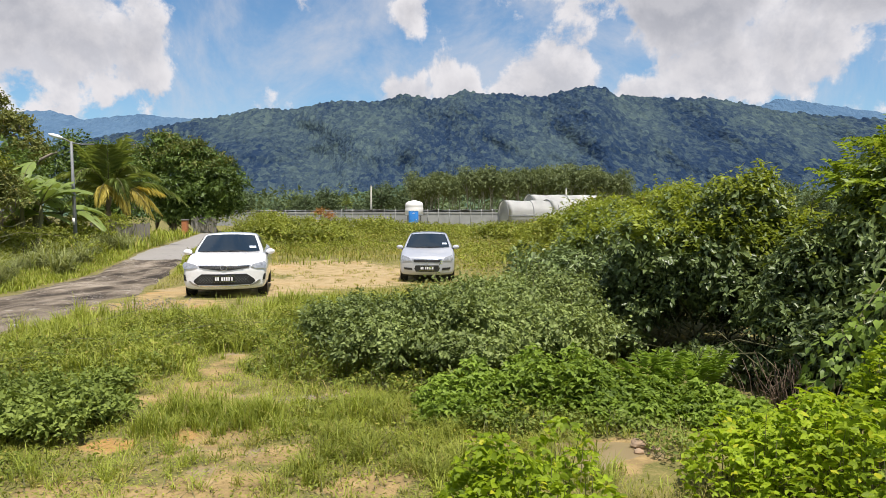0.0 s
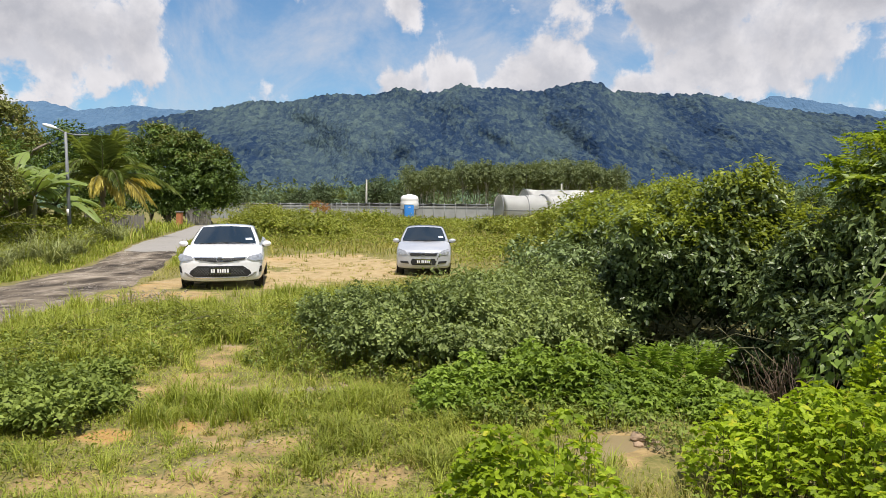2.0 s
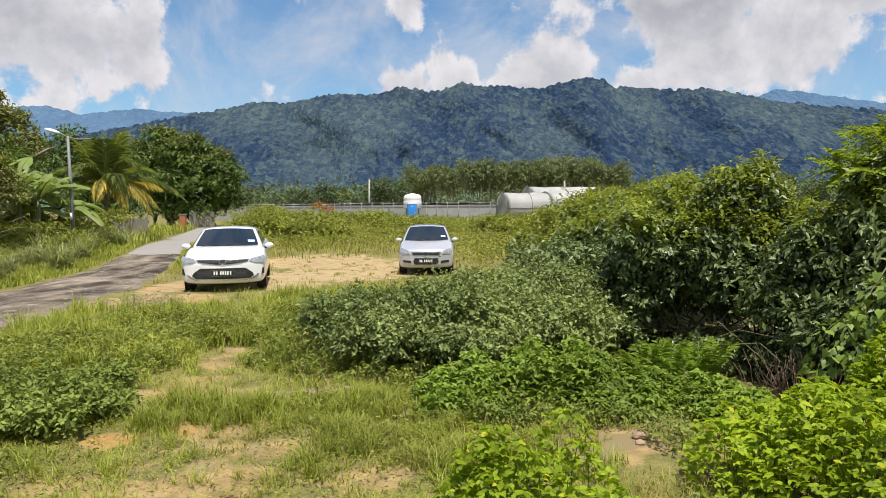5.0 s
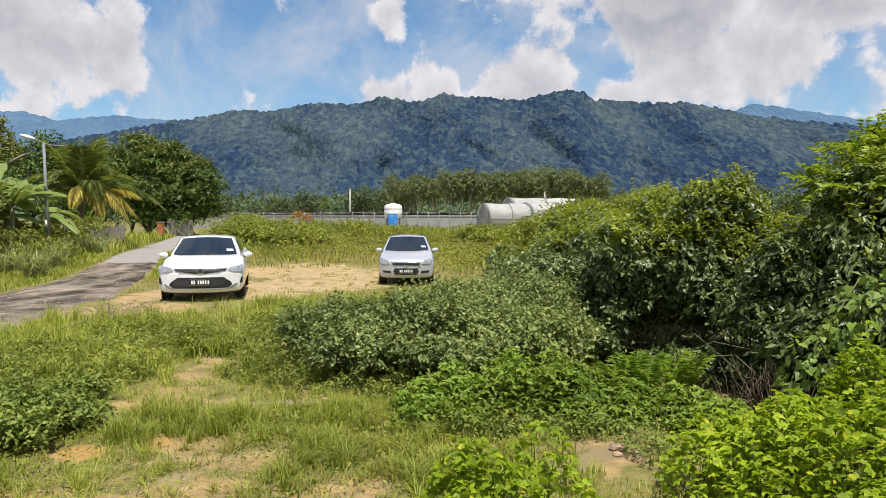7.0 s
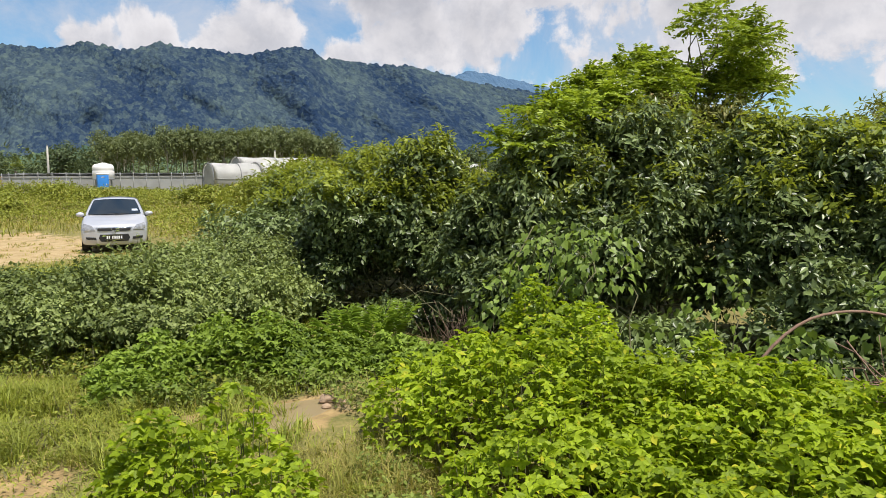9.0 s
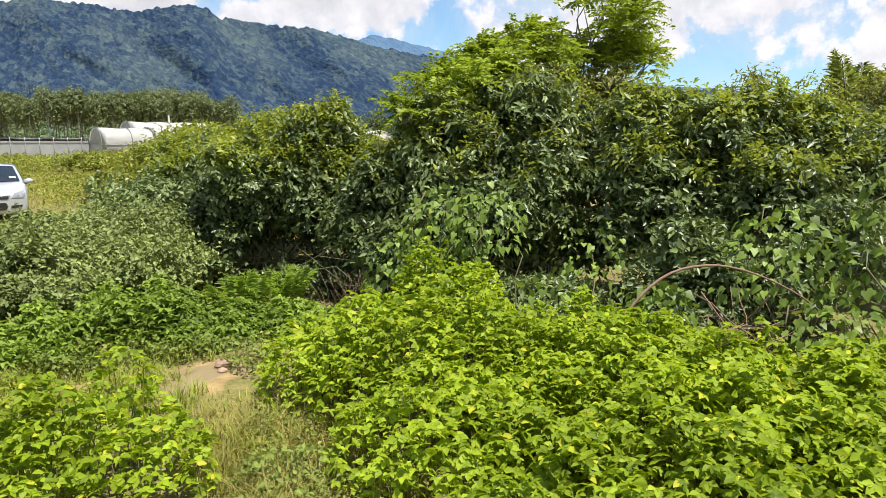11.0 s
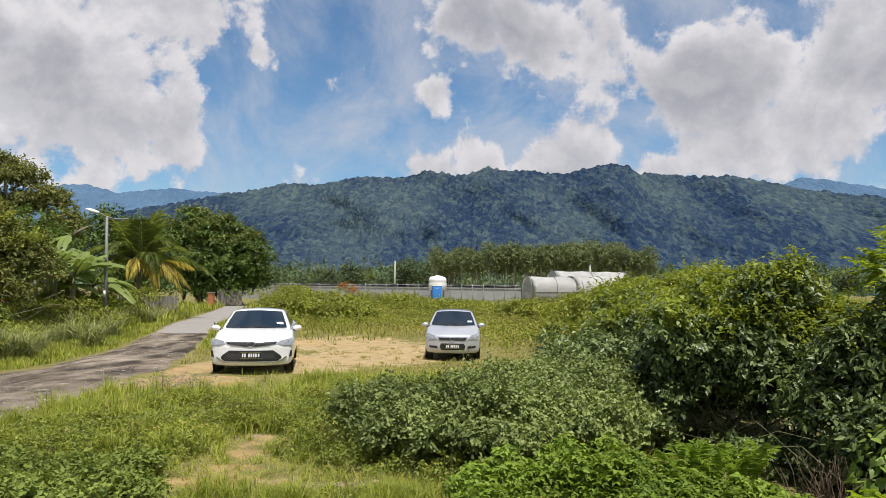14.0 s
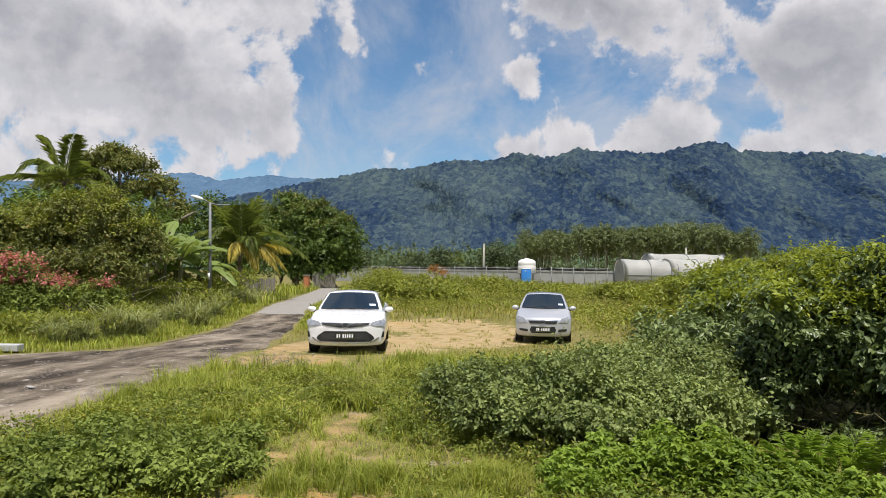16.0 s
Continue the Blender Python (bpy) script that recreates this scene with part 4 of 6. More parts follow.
# ---- far things ----


def far_tree(name, label, height, crown, n, leaf, mat, trunk_r, trunk_mat, seed_clumps):
    root = thing(name, label, "tree")
    bm = bmesh.new()
    tube(bm, limb((0, 0, -0.1), (0.1, 0, height * 0.8), 0, 6, 0.012), [trunk_r * (1 - 0.12 * i) for i in range(7)], 7)
    for _ in range(5):
        a = RNG.uniform(0, 6.28)
        tube(bm, limb((0, 0, height * RNG.uniform(0.4, 0.6)), (crown * 0.6 * math.cos(a), crown * 0.6 * math.sin(a), height * RNG.uniform(0.7, 0.9)), 0.04, 4, 0.03), [trunk_r * 0.4 * (1 - 0.2 * i) for i in range(5)], 5)
    part("trunk", bm, trunk_mat, root)
    blobs = lumps(seed_clumps, 12, 0.45)
    arrays_mesh("crown", *sprays(blobs, n, 5, leaf * 3, leaf, 0.55, LANCE, 0.2, 0.3, -0.8), mat, root)
    return root


def stand(proto, places, group):
    """Sets copies of a thing at the places, turned and scaled a little."""
    for i, (x, y, s) in enumerate(places):
        m = Matrix.Translation((x, y, gz(x, y))) @ Matrix.Rotation(RNG.uniform(0, 6.28), 4, "Z") @ Matrix.Diagonal((s, s, s * RNG.uniform(0.92, 1.08), 1))
        if i == 0:
            proto.matrix_world = m
            ob = proto
        else:
            ob = copy_thing(proto, m)
            ob.matrix_world = m
        ob["group"] = group


grove_a = far_tree("rubber_tree", "slender grey-green rubber tree in a planted grove", 10, 2.4, 280, 0.48, M_GROVE, 0.14, M_PALE,
                   ((0, 0, 7.6, 2.2, 2.2, 2.6), (0.6, 0.3, 6.4, 1.6, 1.6, 1.2)))
grove_b = far_tree("rubber_tree", "tall rubber tree with an uneven crown in a planted grove", 11, 2.6, 300, 0.48, M_GROVE, 0.15, M_PALE,
                   ((0.3, 0, 8.6, 2.0, 2.3, 2.2), (-0.7, 0.4, 7.2, 1.8, 1.8, 1.6)))
places_a, places_b = [], []
for row in range(4):
    for i in range(17):
        x = -5.2 + 2.35 * i + RNG.uniform(-0.7, 0.7)
        s = np.interp(x, (-6, 4, 14, 24, 35), (0.80, 0.88, 0.93, 0.97, 0.82)) * RNG.uniform(0.9, 1.06)
        (places_a if (i + row) % 2 else places_b).append((x + row * 0.6, 124 + row * 4.5 + RNG.uniform(-1, 1), s))
stand(grove_a, places_a, "trees of the rubber grove")
stand(grove_b, places_b, "trees of the rubber grove")
field_tree = far_tree("field_tree", "round green tree at the far edge of the fields", 6.5, 2.6, 520, 0.44, M_LOWWOOD, 0.16, M_BARK,
                      ((0, 0, 4.2, 2.4, 2.4, 2.0), (1.2, 0.3, 3.0, 1.8, 1.8, 1.4), (-1.2, -0.3, 2.6, 1.8, 1.8, 1.5)))
stand(field_tree, [(-40 + 4.6 * i + RNG.uniform(-1.5, 1.5), 140 + RNG.uniform(-12, 12), RNG.uniform(0.6, 1.15)) for i in range(9)] + [(36 + 6 * i, 118 + RNG.uniform(-8, 8), RNG.uniform(0.7, 1.1)) for i in range(6)], "trees along the far fields")


def lowland():
    """Scrub and low woods at the foot of the hills."""
    n = 420
    az = np.radians(RNG.uniform(-30, 66, n))
    r = RNG.uniform(150, 420, n)
    h = RNG.uniform(0.8, 1.5, n) * (2.2 + r / 80)
    blobs = np.c_[r * np.sin(az), r * np.cos(az), h * 0.6, h * 1.0, h * 1.0, h * 0.75]
    arr = sprays(blobs, 10000, 4, 1.6, 1.2, 0.6, LANCE, 0.2, 0.3, -0.3)
    tagged(arrays_mesh("far_woods", *arr, M_LOWWOOD), "low green woods at the foot of the hills", "woods", kind="stuff")


lowland()


def frond(base, way, length, sag, leaf, rows, dry=False, width=0.045):
    """A feather-shaped palm frond: rib points, and leaflets."""
    way = np.array(way, float) / np.linalg.norm(way)
    t = np.linspace(0, 1, rows)
    rib = np.array(base) + way * (length * t)[:, None]
    rib[:, 2] -= sag * length * t ** 2.2
    tang = unit(np.gradient(rib, axis=0))
    side = unit(np.cross(tang, np.array([0, 0, 1.0])))
    out = []
    for s in (-1, 1):
        k = slice(3, None)
        L = leaf * np.sin(np.pi * np.clip(0.12 + 0.85 * t[k], 0, 1)) ** 0.7 * RNG.uniform(0.85, 1.1, rows - 3)
        d = unit(side[k] * s + tang[k] * 1.15 - np.array([0, 0, 0.45 if not dry else 1.2]) + RNG.normal(0, 0.12, (rows - 3, 3)))
        nrm = unit(np.array([0, 0, 1.0]) + side[k] * s * 0.5 + RNG.normal(0, 0.2, (rows - 3, 3)))
        out.append(leaf_arrays(rib[k], d, nrm, L, width / leaf, LANCE))
    return rib, join_arrays(out)


def palm(name, label, at, trunk_h, n, length, leaf, dry=2, rows=46, group="", leaf_w=0.034, tilt=(0.25, 1.5), trunk_r=0.17, sag=(0.35, 0.75), turn0=0.0, dry_turn=0.0):
    root = thing(name, label, "palm", (at[0], at[1], gz(*at[:2])), group=group)
    part("trunk", tube(bmesh.new(), limb((0, 0, -0.1), (0.15, 0, trunk_h), 0, 8, 0.006), [trunk_r * (1.25 - 0.06 * i) for i in range(9)], 10), M_BARK, root)
    for i in range(n + dry):
        isdry = i >= n
        a = turn0 + 2.399 * i + RNG.uniform(-0.2, 0.2)
        lift = np.interp(i, (0, n), (tilt[1], tilt[0])) if not isdry else 0.5
        if isdry:
            a = dry_turn + 0.5 * (i - n)
        L = length * RNG.uniform(0.85, 1.08) * (0.72 if isdry else 1.0)
        way = (math.cos(a), math.sin(a), math.tan(min(lift, 1.45)))
        rib, arr = frond((0.15 + 0.1 * math.cos(a), 0.1 * math.sin(a), trunk_h), way, L, RNG.uniform(*sag) * (1.0 if lift < 1.1 else 0.45), leaf, rows, isdry, leaf_w)
        fr = arrays_mesh("frond", *arr, M_PALM_DRY if isdry else M_PALM, root)
        if isdry:
            tagged(fr, "yellow drying frond")
        st = rib[::6]
        part("midrib", tube(bmesh.new(), [tuple(p) for p in st], [0.035 * (1 - 0.85 * j / len(st)) for j in range(len(st))], 5), M_STEM, fr)
    return root


for x, y, h, L in ((-34, 160, 3.0, 4.2), (-24, 170, 3.4, 4.4), (-44, 150, 2.6, 4.2), (-15, 175, 3.0, 4.4), (-30, 190, 4.0, 4.5)):
    palm("oil_palm", "dark oil palm at the edge of the fields", (x, y), h, 12, L, 0.9, 0, 22, "oil palms by the fields", leaf_w=0.07, trunk_r=0.35)


def greenhouse(at, turn, width, length, height, label):
    root = thing("greenhouse", label, "greenhouse", at, turn, "polytunnels")
    n = 18
    arc = [(-width / 2 * math.cos(math.pi * i / n), 1.5 + (height - 1.5) * math.sin(math.pi * i / n) ** 0.8) for i in range(n + 1)]
    arc = [(-width / 2, 0)] + arc + [(width / 2, 0)]
    bm = bmesh.new()
    rings = [[bm.verts.new((x, y, z + 0.05 * math.sin(1.9 * y))) for x, z in arc] for y in np.linspace(0, length, 13)]
    for a, b in zip(rings, rings[1:]):
        for j in range(len(arc) - 1):
            bm.faces.new((a[j], a[j + 1], b[j + 1], b[j]))
    bmesh.ops.solidify(bm, geom=bm.faces[:], thickness=0.03)
    part("film", bm, M_FILM, root, "grey-white plastic film")
    bm = bmesh.new()
    bm.faces.new([bm.verts.new((x * 0.995, 0.12, z * 0.99)) for x, z in arc])
    bmesh.ops.solidify(bm, geom=bm.faces[:], thickness=0.03)
    part("end_wall", bm, M_FILM, root, smooth=False)
    for y in np.linspace(-0.04, length, 3):
        part("hoop", tube(bmesh.new(), [(x * 1.01, y, z * 1.01 + 0.02) for x, z in arc], [0.045] * len(arc), 5), M_GALV, root)
    for z in (1.5,):
        for s in (-1, 1):
            part("rail", tube(bmesh.new(), [(s * width / 2 * 1.015, 0, z), (s * width / 2 * 1.015, length, z)], [0.04] * 2, 5), M_GALV, root)


greenhouse((7.6, 87, 0), -80, 5.0, 6.5, 3.4, "pale plastic polytunnel greenhouse behind tall weeds")
greenhouse((13.2, 88, 0), -80, 5.0, 7, 3.5, "pale plastic polytunnel greenhouse in a row")
greenhouse((11.6, 94, 0), -80, 6.0, 10, 4.3, "tall pale polytunnel greenhouse behind the others")
greenhouse((27, 92, 0), -70, 5.0, 24, 3.6, "long pale polytunnel greenhouse among bushes")


def net_house(at, w, d, h):
    root = thing("shade_house", "long low grey shade-net house on posts", "shade house", at)
    bm = bmesh.new()
    xs = np.linspace(0, w, 41)
    ys = np.linspace(0, d, 6)
    grid = [[bm.verts.new((x, y, h - 0.16 * abs(math.sin(x * 0.75)) + 0.04 * math.sin(y))) for y in ys] for x in xs]
    for a, b in zip(grid, grid[1:]):
        for j in range(5):
            bm.faces.new((a[j], b[j], b[j + 1], a[j + 1]))
    bmesh.ops.solidify(bm, geom=bm.faces[:], thickness=0.04)
    part("net_roof", bm, M_NET, root, "sagging grey shade net")
    for x in np.linspace(0, w, 16):
        part("post", tube(bmesh.new(), [(x, 0, -0.1), (x, 0, h + 0.05)], [0.04, 0.04], 6), M_NET, root)
    bm = box(bmesh.new(), (w / 2, d, h / 2), (w, 0.05, h))
    part("back_net", bm, M_NET, root, smooth=False)
    part("front_net", box(bmesh.new(), (w / 2, 0.06, 0.95), (w, 0.03, 1.9)), M_NET, root, smooth=False)
    for z in (1.9,):
        part("rail", tube(bmesh.new(), [(0, -0.04, z), (w, -0.04, z)], [0.035] * 2, 5), M_NET, root)


net_house((-13.5, 92, 0), 21.5, 14, 2.35)
net_house((-36, 100, 0), 22, 14, 2.3)


def water_tank(at):
    root = thing("water_tank", "white round plastic water tank above the fence", "tank", at)
    bm = bmesh.new()
    prof = ((0.0, 1.15), (0.02, 1.18), (0.9, 1.18), (1.0, 1.13), (1.12, 1.18), (1.5, 1.12), (1.72, 0.85), (1.80, 0.4), (1.86, 0.36), (1.9, 0.0))
    n = 28
    rings = [[bm.verts.new((max(r, 0.001) * math.cos(2 * math.pi * i / n), max(r, 0.001) * math.sin(2 * math.pi * i / n), 1.6 + z)) for i in range(n)] for z, r in prof]
    for a, b in zip(rings, rings[1:]):
        for i in range(n):
            bm.faces.new((a[i], a[(i + 1) % n], b[(i + 1) % n], b[i]))
    part("tank", bm, M_TANK, root)
    for sx in (-0.8, 0.8):
        for sy in (-0.8, 0.8):
            part("leg", box(bmesh.new(), (sx, sy, 0.75), (0.12, 0.12, 1.7)), M_GALV, root, smooth=False)
    part("platform", box(bmesh.new(), (0, 0, 1.55), (2.3, 2.3, 0.12), None, 0.02), M_GALV, root, smooth=False)


water_tank((-3.75, 90, 0))


def portable_toilet(at):
    root = thing("portable_toilet", "bright blue portable toilet cabin among weeds", "toilet", at, 8)
    part("cabin", box(bmesh.new(), (0, 0, 1.08), (1.1, 1.1, 2.0), None, 0.06), M_BLUEBOX, root)
    part("roof", box(bmesh.new(), (0, 0, 2.14), (1.16, 1.16, 0.16), None, 0.07), M_TANK, root, "pale translucent roof")
    door = part("door", box(bmesh.new(), (0, -0.56, 1.03), (0.78, 0.03, 1.78), None, 0.012), M_BLUEBOX, root)
    part("handle", box(bmesh.new(), (0.3, -0.59, 1.05), (0.04, 0.04, 0.16), None, 0.01), M_LAMPWHITE, door)
    part("base", box(bmesh.new(), (0, 0, 0.06), (1.2, 1.2, 0.14), None, 0.03), M_BLACK, root)
    part("vent_panel", box(bmesh.new(), (0.0, -0.565, 1.8), (0.34, 0.02, 0.14), None, 0.01), M_LAMPWHITE, root)


portable_toilet((-3.55, 83, 0))


def utility_pole(at, h, label):
    root = thing("utility_pole", label, "pole", at)
    part("shaft", tube(bmesh.new(), [(0, 0, -0.2), (0, 0, h / 2), (0.03, 0, h)], [0.16, 0.14, 0.10], 10), M_PALE, root)
    part("cap", box(bmesh.new(), (0.03, 0, h), (0.24, 0.24, 0.08), None, 0.02), M_GALV, root)


utility_pole((-10.4, 100, 0), 5.8, "thin pale concrete pole standing in the field")
utility_pole((17.6, 99, 0), 5.4, "thin pale pole beside the greenhouses")

# ---- the verge beyond the lane ----


def street_lamp(at):
    root = thing("street_lamp", "grey steel street lamp with a white lamp head", "street lamp", at, 0)
    lean = 0.02
    part("pole", tube(bmesh.new(), [(0, 0, -0.2), (-lean * 2.5, 0, 2.5), (-lean * 5.0, 0, 4.9)], [0.085, 0.07, 0.055], 12), M_GALV, root)
    part("arm", tube(bmesh.new(), [(-0.10, 0, 4.85), (-0.35, -0.05, 5.0), (-0.55, -0.1, 5.06)], [0.035] * 3, 8), M_GALV, root)
    part("bracket", tube(bmesh.new(), [(-0.10, 0, 4.85), (0.3, 0.1, 4.78), (0.8, 0.2, 4.80)], [0.03] * 3, 8), M_GALV, root)
    bm = bmesh.new()
    bmesh.ops.create_uvsphere(bm, u_segments=18, v_segments=10, radius=1, matrix=Matrix.Translation((-0.70, -0.12, 5.12)) @ Matrix.Rotation(0.28, 4, "Y") @ Matrix.Diagonal((0.33, 0.14, 0.09, 1)))
    part("lamp_head", bm, M_LAMPWHITE, root, "white lamp head")
    part("number_band", tube(bmesh.new(), [(-0.04, 0, 1.3), (-0.05, 0, 1.6)], [0.083, 0.082], 12), M_TANK, root)


street_lamp((-15.96, 30, 0.0))

palm("coconut_palm", "young coconut palm with a yellowing lower frond", (-18.0, 37), 3.0, 15, 4.2, 0.95, 7, 60, turn0=0.4, dry_turn=-1.3, tilt=(0.35, 1.47), sag=(0.45, 0.95), leaf_w=0.045)
palm("coconut_palm", "tall coconut palm above the garden hedge", (-25.4, 32), 6.2, 11, 4.1, 0.9, 0, 60, turn0=1.0, tilt=(0.1, 1.45), sag=(0.5, 0.9), leaf_w=0.045)


def banana(at, h, n, label):
    root = thing("banana_plant", label, "banana plant", (at[0], at[1], gz(*at)), RNG.uniform(0, 360), "banana plants in the garden")
    part("stem", tube(bmesh.new(), limb((0, 0, -0.1), (0.1, 0, h), 0, 5, 0.01), [0.15, 0.14, 0.13, 0.11, 0.09, 0.06], 10), M_STEM, root)
    for i in range(n):
        a, lift = 2.399 * i + RNG.uniform(-.3, .3), RNG.uniform(0.15, 1.05)
        L, wd = RNG.uniform(2.1, 3.0), RNG.uniform(0.28, 0.40)
        t = np.linspace(0, 1, 15)
        way = np.array([math.cos(a) * math.cos(lift), math.sin(a) * math.cos(lift), math.sin(lift)])
        rib = np.array([0.08, 0, h]) + way * (L * t)[:, None]
        rib[:, 2] -= L * 0.65 * math.cos(lift) * t ** 2.2
        side = np.array([-math.sin(a), math.cos(a), 0])
        w = wd * np.sin(np.pi * np.clip((t - 0.12) / 0.9, 0, 1)) ** 0.5
        bm = bmesh.new()
        prev = None
        for j in range(15):
            tear = RNG.uniform(0.75, 1.0)
            row = [bm.verts.new(rib[j] + side * s * w[j] * tear + np.array([0, 0, -0.28 * abs(s) * w[j] + (0.06 if abs(s) == 0.5 else 0)])) for s in (-1, -0.5, 0, 0.5, 1)]
            if prev and j > 1:
                for q in range(4):
                    if RNG.random() > 0.06:
                        bm.faces.new((prev[q], prev[q + 1], row[q + 1], row[q]))
            prev = row
        lf = part("leaf", bm, M_BANANA, root)
        part("midrib", tube(bmesh.new(), [tuple(p) for p in rib[::2]], [0.03 * (1 - 0.11 * j) for j in range(8)], 5), M_STEM, lf)


for x, y, h, n in ((-18.2, 30.8, 2.3, 10), (-19.3, 31.6, 2.9, 11), (-20.8, 32, 3.0, 10), (-17.4, 31.4, 1.8, 8), (-21.8, 33, 2.8, 10), (-18.6, 30, 1.5, 8), (-16.9, 28.9, 2.2, 9), (-17.9, 29.3, 2.6, 9)):
    banana((x, y), h, n, "banana plant with broad torn leaves")

bush("mango_tree", "dense dark green mango tree beside the lane", "tree",
     ((-26.4, 66.73, 6.79, 3.16, 3.16, 2.73), (-23.53, 66.01, 5.78, 2.87, 3.16, 2.87), (-21.24, 66.01, 4.35, 2.3, 2.87, 2.73), (-24.68, 64.58, 3.49, 3.16, 2.87, 2.3), (-23.53, 65.29, 1.91, 3.73, 2.3, 2.01), (-28.7, 66.73, 5.5, 2.3, 2.58, 2.87), (-20.66, 65.44, 2.34, 1.72, 2.01, 1.72)),
     7600, 6, 0.75, 0.33, 0.46, LANCE, M_MANGO, M_OLIVE, 0.10, 26, 0.35, 0.3, 0.2, -0.7, 8, M_BARK, share=0.29)
bush("garden_tree", "large olive-brown spreading tree behind the garden", "tree",
     ((-33.4, 47, 9.9, 2.0, 2, 1.2), (-31.4, 47, 9.2, 1.8, 2, 1.3), (-35.2, 47, 8.6, 1.8, 2, 1.5), (-29.6, 47, 7.4, 1.8, 2, 1.3), (-28.0, 47, 5.6, 1.9, 2, 1.5), (-32.6, 47, 7.0, 2.6, 2.2, 1.5), (-37.5, 47, 7.0, 2.4, 2, 2.0)),
     4200, 6, 0.6, 0.27, 0.5, LANCE, M_OLIVE, None, 0, 22, 0.2, 0.35, 0.16, -0.6, 14, M_BARK, share=0.28)
bush("garden_tree", "leafy dark tree behind the banana plants", "tree",
     ((-22.5, 44, 3.6, 3.4, 2.5, 2.8), (-26, 40, 3.6, 3.2, 2.5, 2.8), (-30, 36, 3.6, 3.5, 3, 3), (-20.8, 43.5, 1.8, 2.2, 1.5, 1.8)),
     4000, 6, 0.7, 0.28, 0.45, LANCE, M_MANGO, None, 0, 20, 0.3, 0.3, 0.18, -0.8, 8, M_BARK, share=0.34)
bush("hedge_bush", "tall overgrown garden hedge of mixed leaves", "hedge",
     ((-20.8, 24, 2.7, 1.7, 1.5, 1.5), (-18.8, 24.3, 3.1, 1.3, 1.4, 1.5), (-17.2, 24.4, 3.1, 1.2, 1.4, 1.6), (-15.9, 24.6, 2.2, 1.1, 1.3, 1.4), (-20, 23, 1.5, 2.3, 1.3, 1.2), (-17, 23.5, 1.5, 2.1, 1.2, 1.2), (-23.5, 24, 2.5, 1.8, 1.6, 1.8)),
     7600, 7, 0.5, 0.14, 0.5, LANCE, M_OLIVE, M_FIELD, 0.28, 24, 0.25, 0.55, 0.035, -0.6, 22, M_BARK, share=0.28, shoots=30)
bush("bougainvillea", "bougainvillea bush covered in red-pink flowers", "bush",
     ((-16.0, 18.4, 1.1, 0.9, 0.8, 0.9), (-15.0, 18.8, 0.8, 0.7, 0.7, 0.6), (-17.6, 18.6, 1.2, 1.2, 1.0, 1.0), (-14.0, 19.4, 0.8, 0.6, 0.6, 0.55), (-15.6, 18.0, 0.6, 0.7, 0.5, 0.5)),
     2600, 7, 0.4, 0.10, 0.6, LANCE, M_WEED, M_FLOWER, 0.38, 20, 0.4, 0.3, 0.02, -0.5, 12, share=0.3)
bush("low_hedge", "low green hedge behind the grass tufts", "hedge",
     ((-15.5, 26, 0.6, 2.2, 0.9, 0.6), (-16.5, 31.5, 0.9, 2.6, 0.9, 0.9), (-20, 31.5, 0.9, 2.6, 0.9, 0.9), (-18.5, 33, 0.6, 2.6, 1.0, 0.65), (-20.5, 34, 0.6, 2.6, 1.0, 0.65), (-13.2, 19.3, 0.3, 1.4, 0.8, 0.35), (-13, 16.4, 0.25, 1.4, 0.8, 0.35), (-14.8, 16.6, 0.2, 1.6, 0.8, 0.3)),
     3500, 6, 0.3, 0.12, 0.5, LANCE, M_FIELD, None, 0, 14, 0.2, 0.4, 0.02, -0.4, 8)


def fence(name, label, p0, p1, h, n):
    root = thing(name, label, "fence", (p0[0], p0[1], gz(*p0)), math.degrees(math.atan2(p1[1] - p0[1], p1[0] - p0[0])))
    L = math.hypot(p1[0] - p0[0], p1[1] - p0[1])
    for i in range(n):
        b = box(bmesh.new(), (L * (i + 0.5) / n, RNG.uniform(-0.02, 0.02), h / 2), (L / n * 0.86, 0.025, h * RNG.uniform(0.9, 1.05)))
        part("board", b, M_FENCE, root, smooth=False)
    for z in (0.3, 0.8):
        part("rail", box(bmesh.new(), (L / 2, 0.05, h * z), (L, 0.05, 0.08)), M_FENCE, root, smooth=False)


fence("board_fence", "grey weathered board fence under the trees", (-21.8, 42.6), (-18.3, 43.1), 1.2, 22)
fence("board_fence", "grey weathered board fence beside the lane", (-23.0, 63.0), (-20.8, 63.4), 1.5, 14)


def pillar(at):
    root = thing("gate_pillar", "orange brick gate pillar beside the lane", "pillar", at)
    for i in range(14):
        part("brick", box(bmesh.new(), (0, 0, 0.06 + i * 0.085), (0.42 - 0.012 * (i % 2), 0.42 - 0.012 * ((i + 1) % 2), 0.078), None, 0.006), M_ORANGE, root, smooth=False)
    part("cap", box(bmesh.new(), (0, 0, 1.27), (0.5, 0.5, 0.08), None, 0.02), M_SLAB, root, smooth=False)


pillar((-21.0, 56.2, 0))


